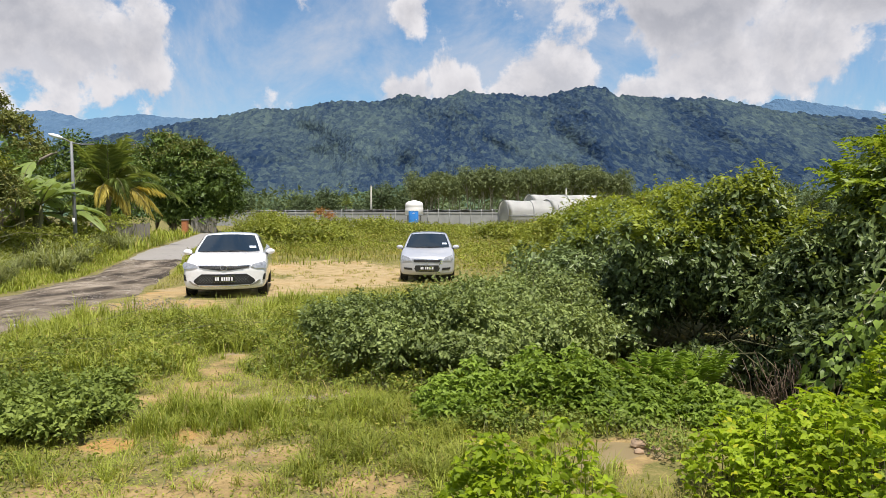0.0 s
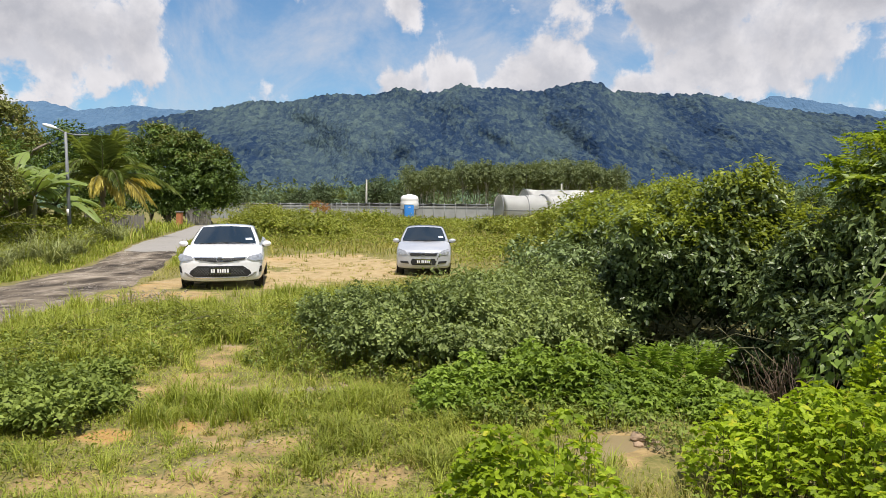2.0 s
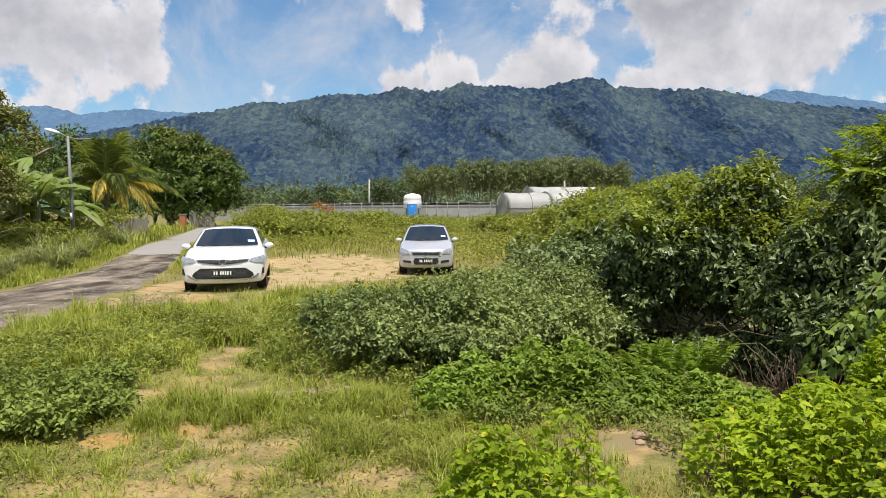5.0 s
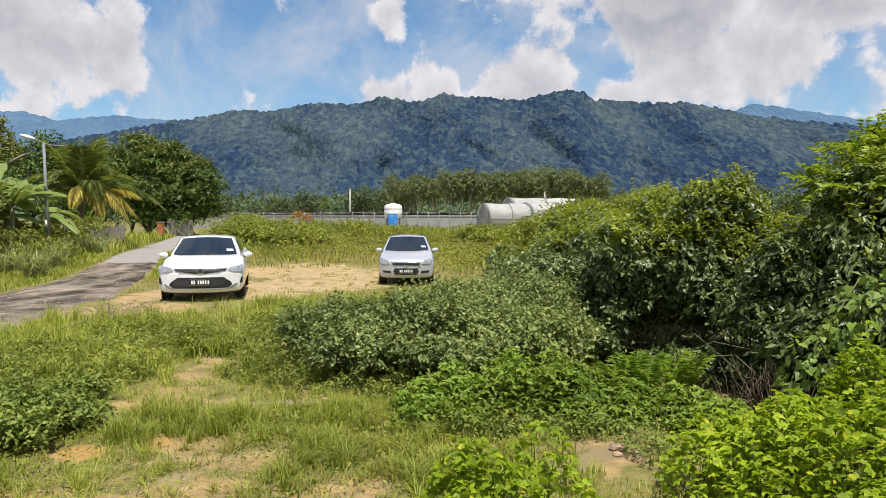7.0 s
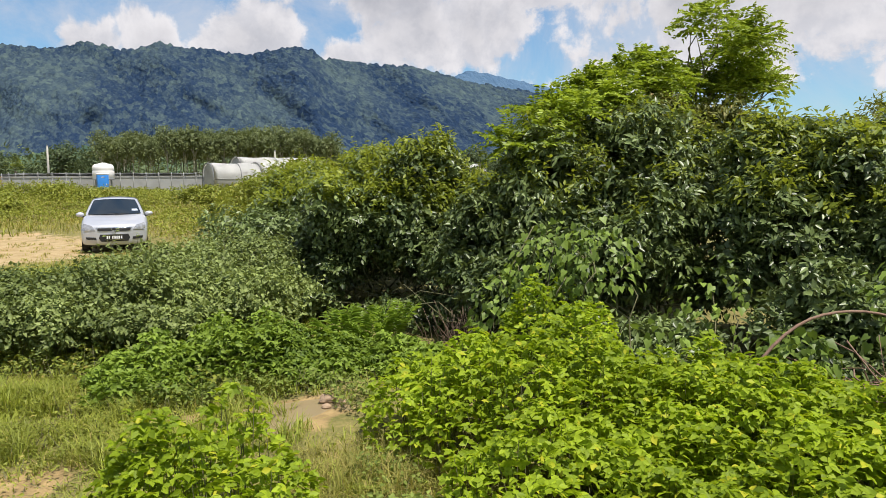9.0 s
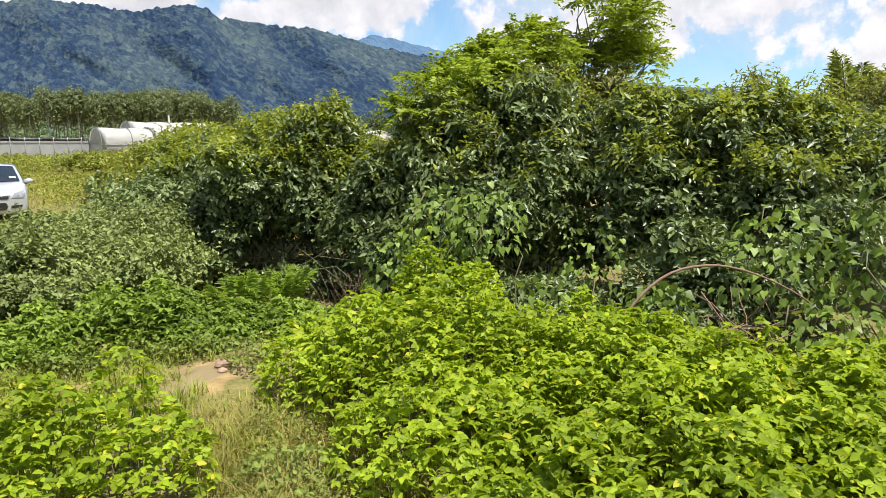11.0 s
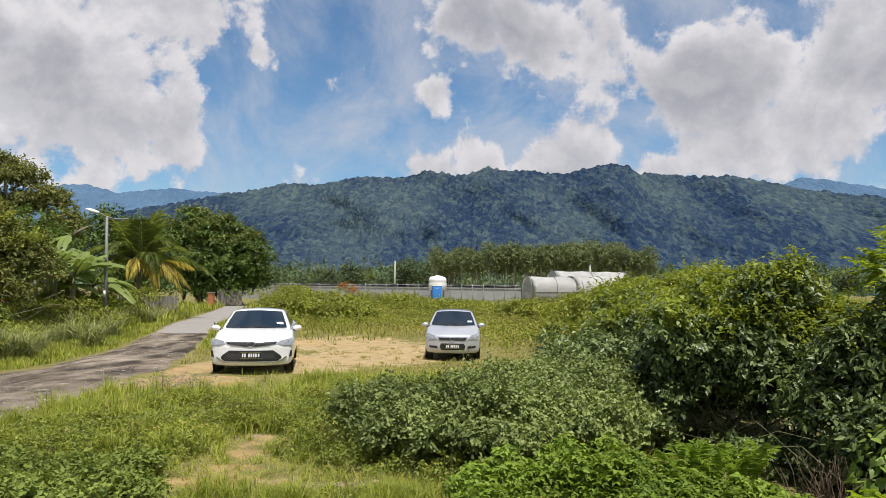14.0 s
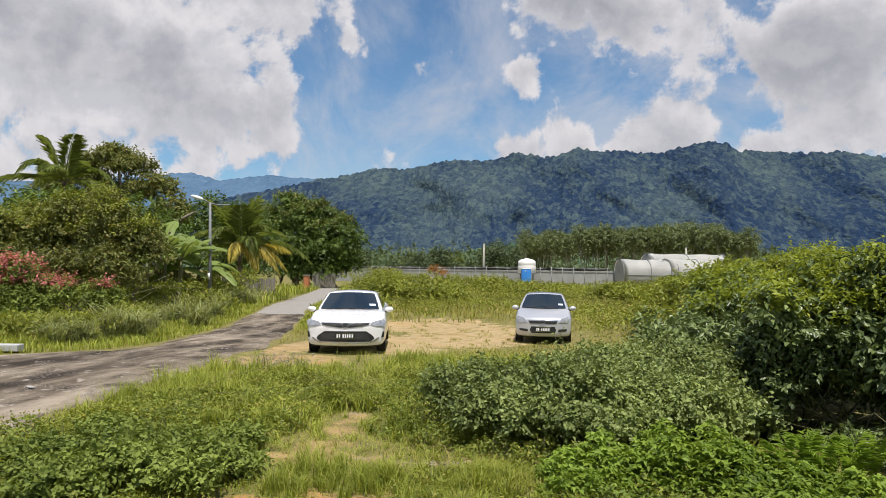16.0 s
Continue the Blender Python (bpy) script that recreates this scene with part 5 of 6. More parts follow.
def blades(places, length, width, bend, mat, name, label, parent=None, category="grass", lean=0.35, kind="stuff"):
    """Curved grass blades of three joints at the places (x, y, z)."""
    n = len(places)
    a = RNG.uniform(0, 2 * np.pi, n)
    out = np.c_[np.cos(a), np.sin(a), np.zeros(n)]
    side = np.c_[-np.sin(a), np.cos(a), np.zeros(n)]
    L = (length * RNG.uniform(0.5, 1.2, n))[:, None]
    L = L * (0.5 + 1.0 * np.clip(0.5 + 0.6 * fbm(places[:, 0] / 0.8, places[:, 1] / 0.8, 51, 3), 0, 1))[:, None]
    b = (bend * RNG.uniform(0.3, 1.4, n))[:, None]
    tl = (lean * RNG.uniform(0, 1.3, n))[:, None]
    w = (width * RNG.uniform(0.7, 1.2, n))[:, None]
    up = np.array([0, 0, 1.0])
    p0 = places
    p1 = p0 + L * (0.5 * up + out * 0.5 * tl)
    p2 = p0 + L * ((0.92 - 0.5 * b) * up + out * (tl + b * 0.7))
    co = np.stack([p0 - side * w, p0 + side * w, p1 + side * w * 0.8, p1 - side * w * 0.8, p2], 1).reshape(-1, 3)
    i = (np.arange(n) * 5)[:, None]
    fa = np.concatenate([i + np.array([[0, 1, 2]]), i + np.array([[0, 2, 3]]), i + np.array([[3, 2, 4]])])
    ob = arrays_mesh(name, co, fa, mat, parent)
    if not parent:
        tagged(ob, label, category, kind=kind)
    return ob


def tuft(at, r, h, n):
    root = thing("grass_tuft", "arching tuft of tall pale green grass", "grass", (at[0], at[1], gz(*at)), group="grass tufts along the verge")
    a, q = RNG.uniform(0, 6.28, n), r * 0.35 * np.sqrt(RNG.random(n))
    blades(np.c_[q * np.cos(a), q * np.sin(a), np.zeros(n)], h * 1.25, 0.017, 0.85, M_TUFT, "foliage", "", root, lean=0.6)


for k in range(26):
    f = k / 25
    y = 15.2 + 22 * f ** 1.2
    x = np.interp(y, (13, 16, 20, 24, 28, 38), (-11.0, -11.0, -11.7, -12.7, -13.9, -16.6)) - RNG.uniform(0.0, 2.2)
    tuft((x, y), 0.75, RNG.uniform(0.6, 0.95), 320)

# ---- field behind the cars ----


def field_bushes():
    spots = [(-8.5, 44, 2.4, 1.7), (-12, 47, 2.6, 1.8), (-5.5, 46, 2.6, 1.8), (-3.0, 47, 2.2, 1.15), (-9.5, 38, 1.9, 1.2), (-6.6, 37, 1.6, 1.0), (-15, 56, 3, 2.0),
             (0.5, 50, 2.4, 0.9), (4, 50, 2.6, 1.0), (8, 52, 2.6, 1.2), (6.5, 42, 2.2, 1.5), (3.2, 40, 2.0, 1.1), (10.5, 46, 2.6, 1.45), (13.5, 50, 3, 1.7), (9.5, 36, 2.2, 1.5),
             (-1, 58, 3, 0.9), (-7, 60, 3, 1.3), (12, 62, 3, 1.9), (17, 58, 3, 2.0), (21, 60, 3.5, 2.9)]
    for x, y, r, h in spots:
        bush("field_bush", "yellow-green bush in the overgrown field", "bush",
             ((x, y, h * 0.42, r, r * 0.7, h * 0.5), (x + r * 0.5, y - 0.6, h * 0.35, r * 0.6, r * 0.5, h * 0.42)), 640, 5, 0.5, 0.19, 0.5, LANCE, M_FIELD, None, 0,
             12, 0.2, 0.5, 0.02, -0.3, 4, None, "bushes in the field")


field_bushes()
# bush added for a small orange thing of unknown kind
bush("orange_bush", "small orange-brown bush in place of an unidentified orange thing in the far field", "bush", ((-16.8, 95, 1.5, 1.0, 0.8, 1.1), (-15.6, 95, 1.2, 0.7, 0.7, 0.8)), 220, 5, 0.5, 0.2, 0.5, LANCE, M_ORANGE_LEAF, None, 0, 10, 0.2, 0.4, 0.03, -0.5, 5)

# ---- thicket to the right ----
bush("shrub", "dense grey-green shrub before the silver car", "shrub",
     ((-0.95, 8.3, 0.34, 0.7, 0.8, 0.40), (-0.1, 8.2, 0.42, 0.8, 1.0, 0.46), (0.75, 8.6, 0.44, 0.8, 1.1, 0.48), (1.5, 9.0, 0.48, 0.7, 1.0, 0.52), (0.2, 7.4, 0.32, 0.9, 0.6, 0.42), (-0.7, 7.4, 0.28, 0.5, 0.5, 0.34), (1.25, 7.6, 0.38, 0.7, 0.6, 0.46)),
     12500, 8, 0.22, 0.056, 0.62, LANCE, M_SHRUB, None, 0, 30, 0.1, 0.8, 0.007, -0.3, 30, share=0.26, shoots=26)
bush("thicket_bush", "tall glossy dark green bush with pointed leaves", "bush",
     ((2.75, 8.6, 1.05, 0.7, 0.9, 0.95), (3.45, 8.4, 1.20, 0.75, 0.9, 0.98), (4.2, 8.6, 1.15, 0.75, 0.9, 0.95), (2.35, 8.7, 0.65, 0.45, 0.7, 0.6), (3.3, 8.0, 0.85, 0.85, 0.6, 0.8), (4.3, 7.9, 0.9, 0.6, 0.6, 0.85)),
     9000, 8, 0.20, 0.080, 0.56, LANCE, M_BUSH, M_BUSH_TOP, 0.32, 26, 0.25, 0.35, 0.014, -0.5, 26, share=0.27, shoots=34)
bush("undergrowth", "shaded low undergrowth below the thicket", "undergrowth",
     ((2.4, 8.9, 0.45, 0.7, 0.5, 0.55), (3.3, 8.8, 0.5, 0.8, 0.5, 0.6), (4.2, 8.7, 0.5, 0.7, 0.5, 0.6), (3.0, 9.3, 0.5, 1.2, 0.5, 0.6), (3.6, 10.0, 0.4, 1.2, 0.5, 0.5), (4.9, 9.6, 0.4, 1.0, 0.5, 0.5), (5.2, 8.2, 0.4, 0.7, 0.5, 0.5), (4.0, 4.2, 0.12, 0.6, 0.5, 0.25), (4.5, 4.7, 0.2, 0.6, 0.5, 0.3), (5.1, 3.6, 0.15, 0.6, 0.5, 0.25), (3.8, 4.9, 0.2, 0.5, 0.4, 0.3), (4.4, 6.8, 0.4, 0.7, 0.4, 0.45), (5.3, 6.6, 0.4, 0.8, 0.4, 0.45), (6.2, 5.6, 0.4, 0.8, 0.4, 0.45), (3.1, 7.4, 0.12, 0.7, 0.5, 0.16), (3.6, 6.9, 0.15, 0.5, 0.4, 0.2), (2.0, 8.3, 0.2, 0.5, 0.4, 0.25)),
     7000, 6, 0.2, 0.085, 0.5, LANCE, M_BUSH, None, 0, 20, 0.2, 0.5, 0.008, -0.3, 30, share=0.3)
bush("thicket_bush", "mid-height bush of dark leaves in the thicket", "bush",
     ((1.8, 10.2, 0.7, 0.9, 1.0, 0.7), (2.6, 11.5, 0.8, 1.0, 1.2, 0.8), (3.4, 13.5, 1.0, 1.3, 1.4, 1.0), (3.8, 11, 1.1, 1.2, 1.2, 0.95)),
     4800, 7, 0.24, 0.10, 0.5, LANCE, M_BUSH, M_BUSH_TOP, 0.4, 20, 0.25, 0.4, 0.014, -0.4, 14, share=0.32)
bush("thicket_bush", "sunlit yellow-green bush at the field's edge", "bush",
     ((4.4, 17, 1.15, 1.5, 1.5, 1.15), (6.2, 17.5, 1.3, 1.6, 1.5, 1.2), (5.2, 14.5, 1.1, 1.3, 1.3, 1.1), (3.6, 20, 0.9, 1.6, 1.6, 0.9), (6.6, 21, 1.2, 1.8, 1.6, 1.2), (2.9, 16.5, 0.6, 1.0, 1.3, 0.7)),
     5200, 7, 0.28, 0.12, 0.46, LANCE, M_FIELD, M_BUSH_TOP, 0.3, 20, 0.25, 0.5, 0.014, -0.4, 14, share=0.33, shoots=30)
bush("thicket_bush", "broad domed bush of narrow drooping leaves", "bush",
     ((4.3, 6.5, 1.35, 0.7, 0.8, 1.0), (5.1, 6.4, 1.5, 0.8, 0.9, 1.05), (5.9, 6.3, 1.4, 0.85, 0.9, 1.0), (4.0, 6.2, 0.85, 0.6, 0.6, 0.75), (5.0, 5.7, 1.0, 0.9, 0.6, 0.9), (3.75, 6.9, 0.9, 0.5, 0.5, 0.85), (3.6, 6.4, 0.5, 0.45, 0.4, 0.5), (4.5, 6.3, 0.45, 0.8, 0.5, 0.45), (5.4, 5.9, 0.45, 0.8, 0.5, 0.45)),
     9000, 8, 0.22, 0.086, 0.46, LANCE, M_BUSH, M_BUSH_TOP, 0.07, 26, 0.4, 0.3, 0.016, -0.5, 26, share=0.27, shoots=30)
bush("thicket_bush", "wide dark bush with pale pointed leaves at its foot", "bush",
     ((6.3, 4.9, 1.4, 0.85, 0.8, 0.98), (7.1, 4.6, 1.3, 0.85, 0.8, 0.95), (7.8, 4.2, 1.15, 0.9, 0.8, 0.95), (5.7, 4.7, 1.0, 0.6, 0.6, 0.85), (6.6, 4.0, 0.9, 0.8, 0.6, 0.85), (8.4, 3.4, 1.1, 0.9, 0.8, 0.95), (5.4, 3.9, 0.5, 0.8, 0.4, 0.55), (6.3, 3.2, 0.6, 0.8, 0.5, 0.6)),
     10000, 8, 0.22, 0.084, 0.50, LANCE, M_BUSH, M_BUSH_TOP, 0.26, 26, 0.3, 0.35, 0.016, -0.5, 26, share=0.27, shoots=34)
bush("thicket_bush", "far end of the thicket, dark and leafy", "bush",
     ((9.5, 7.5, 1.4, 1.6, 1.4, 1.1), (11.5, 6.5, 1.4, 1.6, 1.4, 1.1), (10.5, 4.0, 1.1, 1.6, 1.4, 1.0), (7.0, 9.5, 1.3, 1.5, 1.4, 1.1), (11, 1.5, 1.5, 1.6, 1.4, 1.3)),
     3600, 7, 0.28, 0.12, 0.42, LANCE, M_BUSH, M_BUSH_TOP, 0.25, 18, 0.3, 0.4, 0.018, -0.5, 12, share=0.34)


def pinnate_tree(at, clumps, n):
    """A young tree whose leaves are feathers of small leaflets."""
    root = thing("young_tree", "young tree with bright feathery leaves above the thicket", "tree", (at[0], at[1], gz(*at)))
    bm = bmesh.new()
    tube(bm, limb((0, 0, -0.1), (0.2, 0.1, 2.6), 0, 6, 0.02), [0.06 * (1 - 0.09 * i) for i in range(7)], 8)
    tips = []
    for cx, cy, cz, rx, ry, rz in clumps:
        for _ in range(5):
            d = rand_dirs(1, -0.2)[0]
            tip = (cx + d[0] * rx * 0.8, cy + d[1] * ry * 0.8, cz + d[2] * rz * 0.8)
            tips.append(tip)
            tube(bm, limb((0.1, 0.05, RNG.uniform(1.2, 2.4)), tip, 0.03, 5, 0.03), [0.025 * (1 - 0.15 * i) for i in range(6)], 5)
    part("trunk", bm, M_STEM, root)
    blobs = lumps(clumps, 11, 0.5)
    i = RNG.integers(len(blobs), size=n)
    d = rand_dirs(n, -0.3)
    p0 = blobs[i, :3] + d * blobs[i, 3:] * RNG.uniform(0.3, 0.95, (n, 1))
    way = unit(d + RNG.normal(0, 0.45, (n, 3)) + np.array([0, 0, 0.35]))
    side = unit(np.cross(way, np.array([0, 0, 1.0])))
    L = RNG.uniform(0.2, 0.34, n)
    parts = []
    for j in range(8):
        f = (j + 1) / 8
        q = p0 + way * (L * f)[:, None] - np.array([0, 0, 0.35]) * (L * f ** 2)[:, None]
        for s in (-1, 1):
            parts.append(leaf_arrays(q, unit(side * s + way * 0.5 + RNG.normal(0, 0.15, (n, 3)) - np.array([0, 0, 0.2])), unit(np.array([0, 0, 0.8]) + 0.4 * d + RNG.normal(0, 0.8, (n, 3))),
                                     RNG.uniform(0.06, 0.095, n), 0.42, LANCE))
    arrays_mesh("foliage", *join_arrays(parts), M_TREE, root)


bush("thicket_bush", "olive-brown bush of drooping leaves below the young tree", "bush",
     ((5.4, 7.0, 2.05, 0.7, 0.6, 0.6), (6.3, 7.1, 2.25, 0.8, 0.6, 0.6), (7.2, 7.0, 2.2, 0.8, 0.6, 0.55), (8.0, 6.6, 2.0, 0.8, 0.6, 0.5), (6.5, 6.8, 1.5, 1.6, 0.6, 0.7)),
     3600, 8, 0.22, 0.085, 0.42, LANCE, M_OLIVE, None, 0, 22, 0.6, 0.1, 0.014, -0.5, 14, share=0.28)
pinnate_tree((7.0, 7.4), ((0.55, 0, 3.45, 0.65, 0.6, 0.6), (0.3, 0.2, 2.8, 0.7, 0.6, 0.5), (-0.75, 0, 3.0, 0.5, 0.5, 0.4), (1.25, -0.1, 2.95, 0.6, 0.5, 0.45), (-1.7, -0.3, 2.65, 0.45, 0.45, 0.35), (-0.5, -0.1, 2.55, 0.6, 0.5, 0.35)), 1500)
pinnate_tree((4.3, 6.6), ((-0.1, 0, 2.1, 0.4, 0.4, 0.22), (0.35, 0.1, 2.4, 0.45, 0.4, 0.26)), 230)


def carpet(name, label, mounds, n, leaf, mat, trio=True, width=0.85, shape=OVAL, layers=3, floor=0.06, tilt=0.42, category="creeper"):
    """Broad leaves held flat over a mounded surface, in loose layers."""
    m = np.array(mounds)
    w = m[:, 2] * m[:, 3]
    i = RNG.choice(len(m), n, p=w / w.sum())
    a, r = RNG.uniform(0, 2 * np.pi, n), np.sqrt(RNG.random(n)) * 1.15
    x, y = m[i, 0] + m[i, 2] * r * np.cos(a), m[i, 1] + m[i, 3] * r * np.sin(a)
    top = np.zeros(n)
    for cx, cy, rx, ry, h in mounds:
        q = ((x - cx) / rx) ** 2 + ((y - cy) / ry) ** 2
        top = np.maximum(top, h * np.clip(1.25 - q * 0.85, 0, 1) ** 0.6)
    top = top * (1 + 0.28 * fbm(x / 0.7, y / 0.7, 21, 3)) + 0.04 * fbm(x / 0.3, y / 0.3, 22, 2)
    z = gz(x, y) + np.maximum(top, 0.03) * (1 - 0.75 * RNG.random(n) ** layers) + 0.01
    keep = z > floor
    base = np.c_[x, y, z][keep]
    k = len(base)
    nrm = unit(np.array([0, 0, 1.0]) + RNG.normal(0, tilt, (k, 3)))
    spin = RNG.uniform(0, 2 * np.pi, k)
    size = leaf * RNG.uniform(0.6, 1.2, k)
    parts = []
    for da, f in (((0, 1.0), (1.25, 0.88), (-1.25, 0.88)) if trio else ((0, 1.0),)):
        d = np.c_[np.cos(spin + da), np.sin(spin + da), np.full(k, -0.12)]
        d = unit(d - nrm * np.sum(d * nrm, 1)[:, None] - np.array([0, 0, 0.15]))
        parts.append(leaf_arrays(base, d, nrm, size * f, width, shape))
    stalks = base[RNG.random(k) < 0.07]
    root = tagged(arrays_mesh(name, *join_arrays(parts), mat), label, category, kind="stuff")
    foot = stalks.copy()
    foot[:, :2] += RNG.normal(0, 0.05, (len(stalks), 2))
    foot[:, 2] = gz(foot[:, 0], foot[:, 1])
    off = np.array([0.003, 0.001, 0])
    co = np.stack([foot - off, foot + off, stalks + off * 0.6, stalks - off * 0.6], 1).reshape(-1, 3)
    fa = (np.arange(len(stalks)) * 4)[:, None] + np.array([[0, 1, 2, 3]])
    arrays_mesh("stalks", co, fa, M_STEM, root)
    return root


carpet("ground_creeper", "bright yellow-green creeper with three-part leaves", ((0.42, 3.3, 0.50, 0.5, 0.58), (0.05, 3.0, 0.35, 0.4, 0.40), (1.95, 4.1, 0.42, 0.5, 0.50), (2.55, 3.75, 0.8, 0.75, 0.68), (3.1, 4.45, 0.5, 0.5, 0.82), (3.2, 3.2, 0.8, 0.6, 0.58), (4.0, 3.0, 0.6, 0.5, 0.45), (2.1, 2.6, 0.6, 0.7, 0.50), (3.35, 2.4, 1.0, 0.8, 0.56),
        (2.9, 1.6, 1.1, 0.9, 0.55), (4.4, 1.4, 1.2, 0.85, 0.55), (3.6, 0.4, 1.3, 1.1, 0.55), (5.4, 1.0, 1.3, 1.2, 0.6), (1.7, 1.5, 0.5, 0.6, 0.4)), 40000, 0.051, M_COVER, True, 0.74, KITE, 2.2, tilt=0.5)
carpet("ground_creeper", "fresh green low creeper under the shrubs", ((0.35, 6.3, 0.55, 0.4, 0.36), (1.05, 6.3, 0.6, 0.45, 0.46), (1.75, 6.2, 0.45, 0.4, 0.26), (2.4, 5.9, 0.45, 0.4, 0.22), (0.2, 5.8, 0.4, 0.25, 0.25), (2.6, 5.2, 0.4, 0.3, 0.25), (1.5, 5.85, 0.4, 0.25, 0.22)),
       7600, 0.066, M_FRESH, True, 0.55, LANCE, 1.6, tilt=0.6)
bush("weeds", "knee-high leafy weeds beside the bare path", "weeds",
     ((-3.2, 5.75, 0.10, 0.42, 0.4, 0.18), (-3.75, 5.5, 0.12, 0.55, 0.5, 0.20), (-3.1, 5.35, 0.08, 0.3, 0.25, 0.14), (-4.2, 6.0, 0.10, 0.5, 0.45, 0.18), (-4.1, 5.0, 0.10, 0.5, 0.4, 0.16), (-3.6, 6.3, 0.08, 0.4, 0.3, 0.16), (-2.85, 5.9, 0.05, 0.25, 0.2, 0.1), (-4.8, 5.6, 0.08, 0.4, 0.4, 0.16), (-3.3, 6.7, 0.05, 0.3, 0.25, 0.12), (-4.7, 6.6, 0.08, 0.4, 0.35, 0.15)),
     3600, 6, 0.15, 0.054, 0.66, LANCE, M_WEED, None, 0, 26, 0.1, 0.9, 0.004, 0.0, 40, share=0.3)
bush("weeds", "low leafy weeds between grass and lane", "weeds",
     ((-2.9, 9.2, 0.08, 0.5, 0.5, 0.18), (-4.0, 10.0, 0.08, 0.8, 0.5, 0.16), (-4.6, 8.6, 0.06, 0.6, 0.5, 0.14), (-2.2, 10.8, 0.08, 0.8, 0.6, 0.18), (-5.2, 7.3, 0.06, 0.5, 0.5, 0.16), (-3.4, 8.2, 0.05, 0.5, 0.4, 0.12)),
     1900, 6, 0.14, 0.052, 0.55, LANCE, M_FIELD, None, 0, 24, 0.1, 0.9, 0.004, 0.0, 30, share=0.26)
carpet("weeds", "small weeds along the puddle's edge", ((1.15, 5.55, 0.5, 0.16, 0.20), (1.68, 5.1, 0.16, 0.35, 0.22), (0.35, 5.6, 0.45, 0.2, 0.18), (1.3, 2.9, 0.3, 0.45, 0.2), (1.45, 3.7, 0.2, 0.3, 0.14)), 2400, 0.042, M_WEED, False, 0.6, LANCE, 2, 0.02, 0.6, "weeds")


FIELD = tuple((x, y, 2.4, 2.4, h) for x, y, h in ((-8, 32, .5), (-4, 33, .45), (0, 34, .5), (3.5, 31, .6), (-2, 38, .7), (2, 44, .8), (-5, 42, .9), (6, 35, .8), (-10.5, 40, .8), (-1, 45, .9), (5, 27, .6), (3.5, 24, .55), (2.2, 27.5, .4)))
carpet("field_weeds", "rough leafy weeds spreading over the field", FIELD, 16000, 0.13, M_FIELD, False, 0.5, LANCE, 2, -0.3, 0.7, "weeds")
SKIRT = ((-1.7, 8.0, 0.5, 0.6, 0.36), (-1.9, 9.2, 0.7, 0.6, 0.34), (-1.2, 7.3, 0.4, 0.3, 0.24), (-0.6, 6.95, 0.4, 0.2, 0.2), (-1.0, 9.8, 0.8, 0.7, 0.42), (0.3, 10.4, 1.1, 0.8, 0.5), (0.0, 6.75, 0.5, 0.25, 0.24),
         (-3.4, 7.6, 0.4, 0.4, 0.2), (-4.4, 7.4, 0.7, 0.6, 0.22), (-5.0, 8.4, 0.7, 0.7, 0.22), (-3.8, 9.0, 0.8, 0.6, 0.25), (-5.4, 6.4, 0.6, 0.6, 0.25), (-4.8, 5.0, 0.6, 0.5, 0.22), (-3.6, 4.7, 0.6, 0.35, 0.12), (0.5, 5.75, 0.4, 0.2, 0.2))
carpet("weeds", "mixed low weeds round the shrubs and path", SKIRT, 13000, 0.045, M_WEED, False, 0.6, LANCE, 1.5, 0.02, 0.65, "weeds")
carpet("weeds", "bright green weeds round the shrubs and path", SKIRT, 6000, 0.052, M_FIELD, True, 0.5, LANCE, 1.5, 0.02, 0.6, "weeds")
PATCH = tuple((x, y, 1.0, 0.8, h) for x, y, h in ((-5.4, 9.6, .16), (-4, 8.4, .16), (-3.2, 10.6, .2), (-5.6, 7.2, .16), (-1.6, 10, .2), (-0.6, 10.8, .25), (-2.4, 12, .2), (-4.4, 11.6, .16), (-4.6, 6.6, .12), (-0.4, 5.5, .12), (-0.3, 4.2, .06), (-3.3, 4.3, .08), (-0.8, 5.9, .08), (-3.0, 5.0, .06)))
carpet("weeds", "sparse flat weeds creeping over the bare path", ((-2.2, 6.6, 0.9, 0.9, 0.03), (-1.8, 5.2, 1.2, 0.8, 0.03), (-1.2, 4.4, 1.4, 0.5, 0.03), (-2.6, 7.8, 0.4, 0.6, 0.03)), 5200, 0.028, M_GRASS, False, 0.4, LANCE, 1, -0.02, 0.35, "weeds")
carpet("weeds", "tiny leafy weeds mixed into the grass", PATCH, 15000, 0.036, M_FIELD, False, 0.5, LANCE, 1, 0.02, 0.6, "weeds")


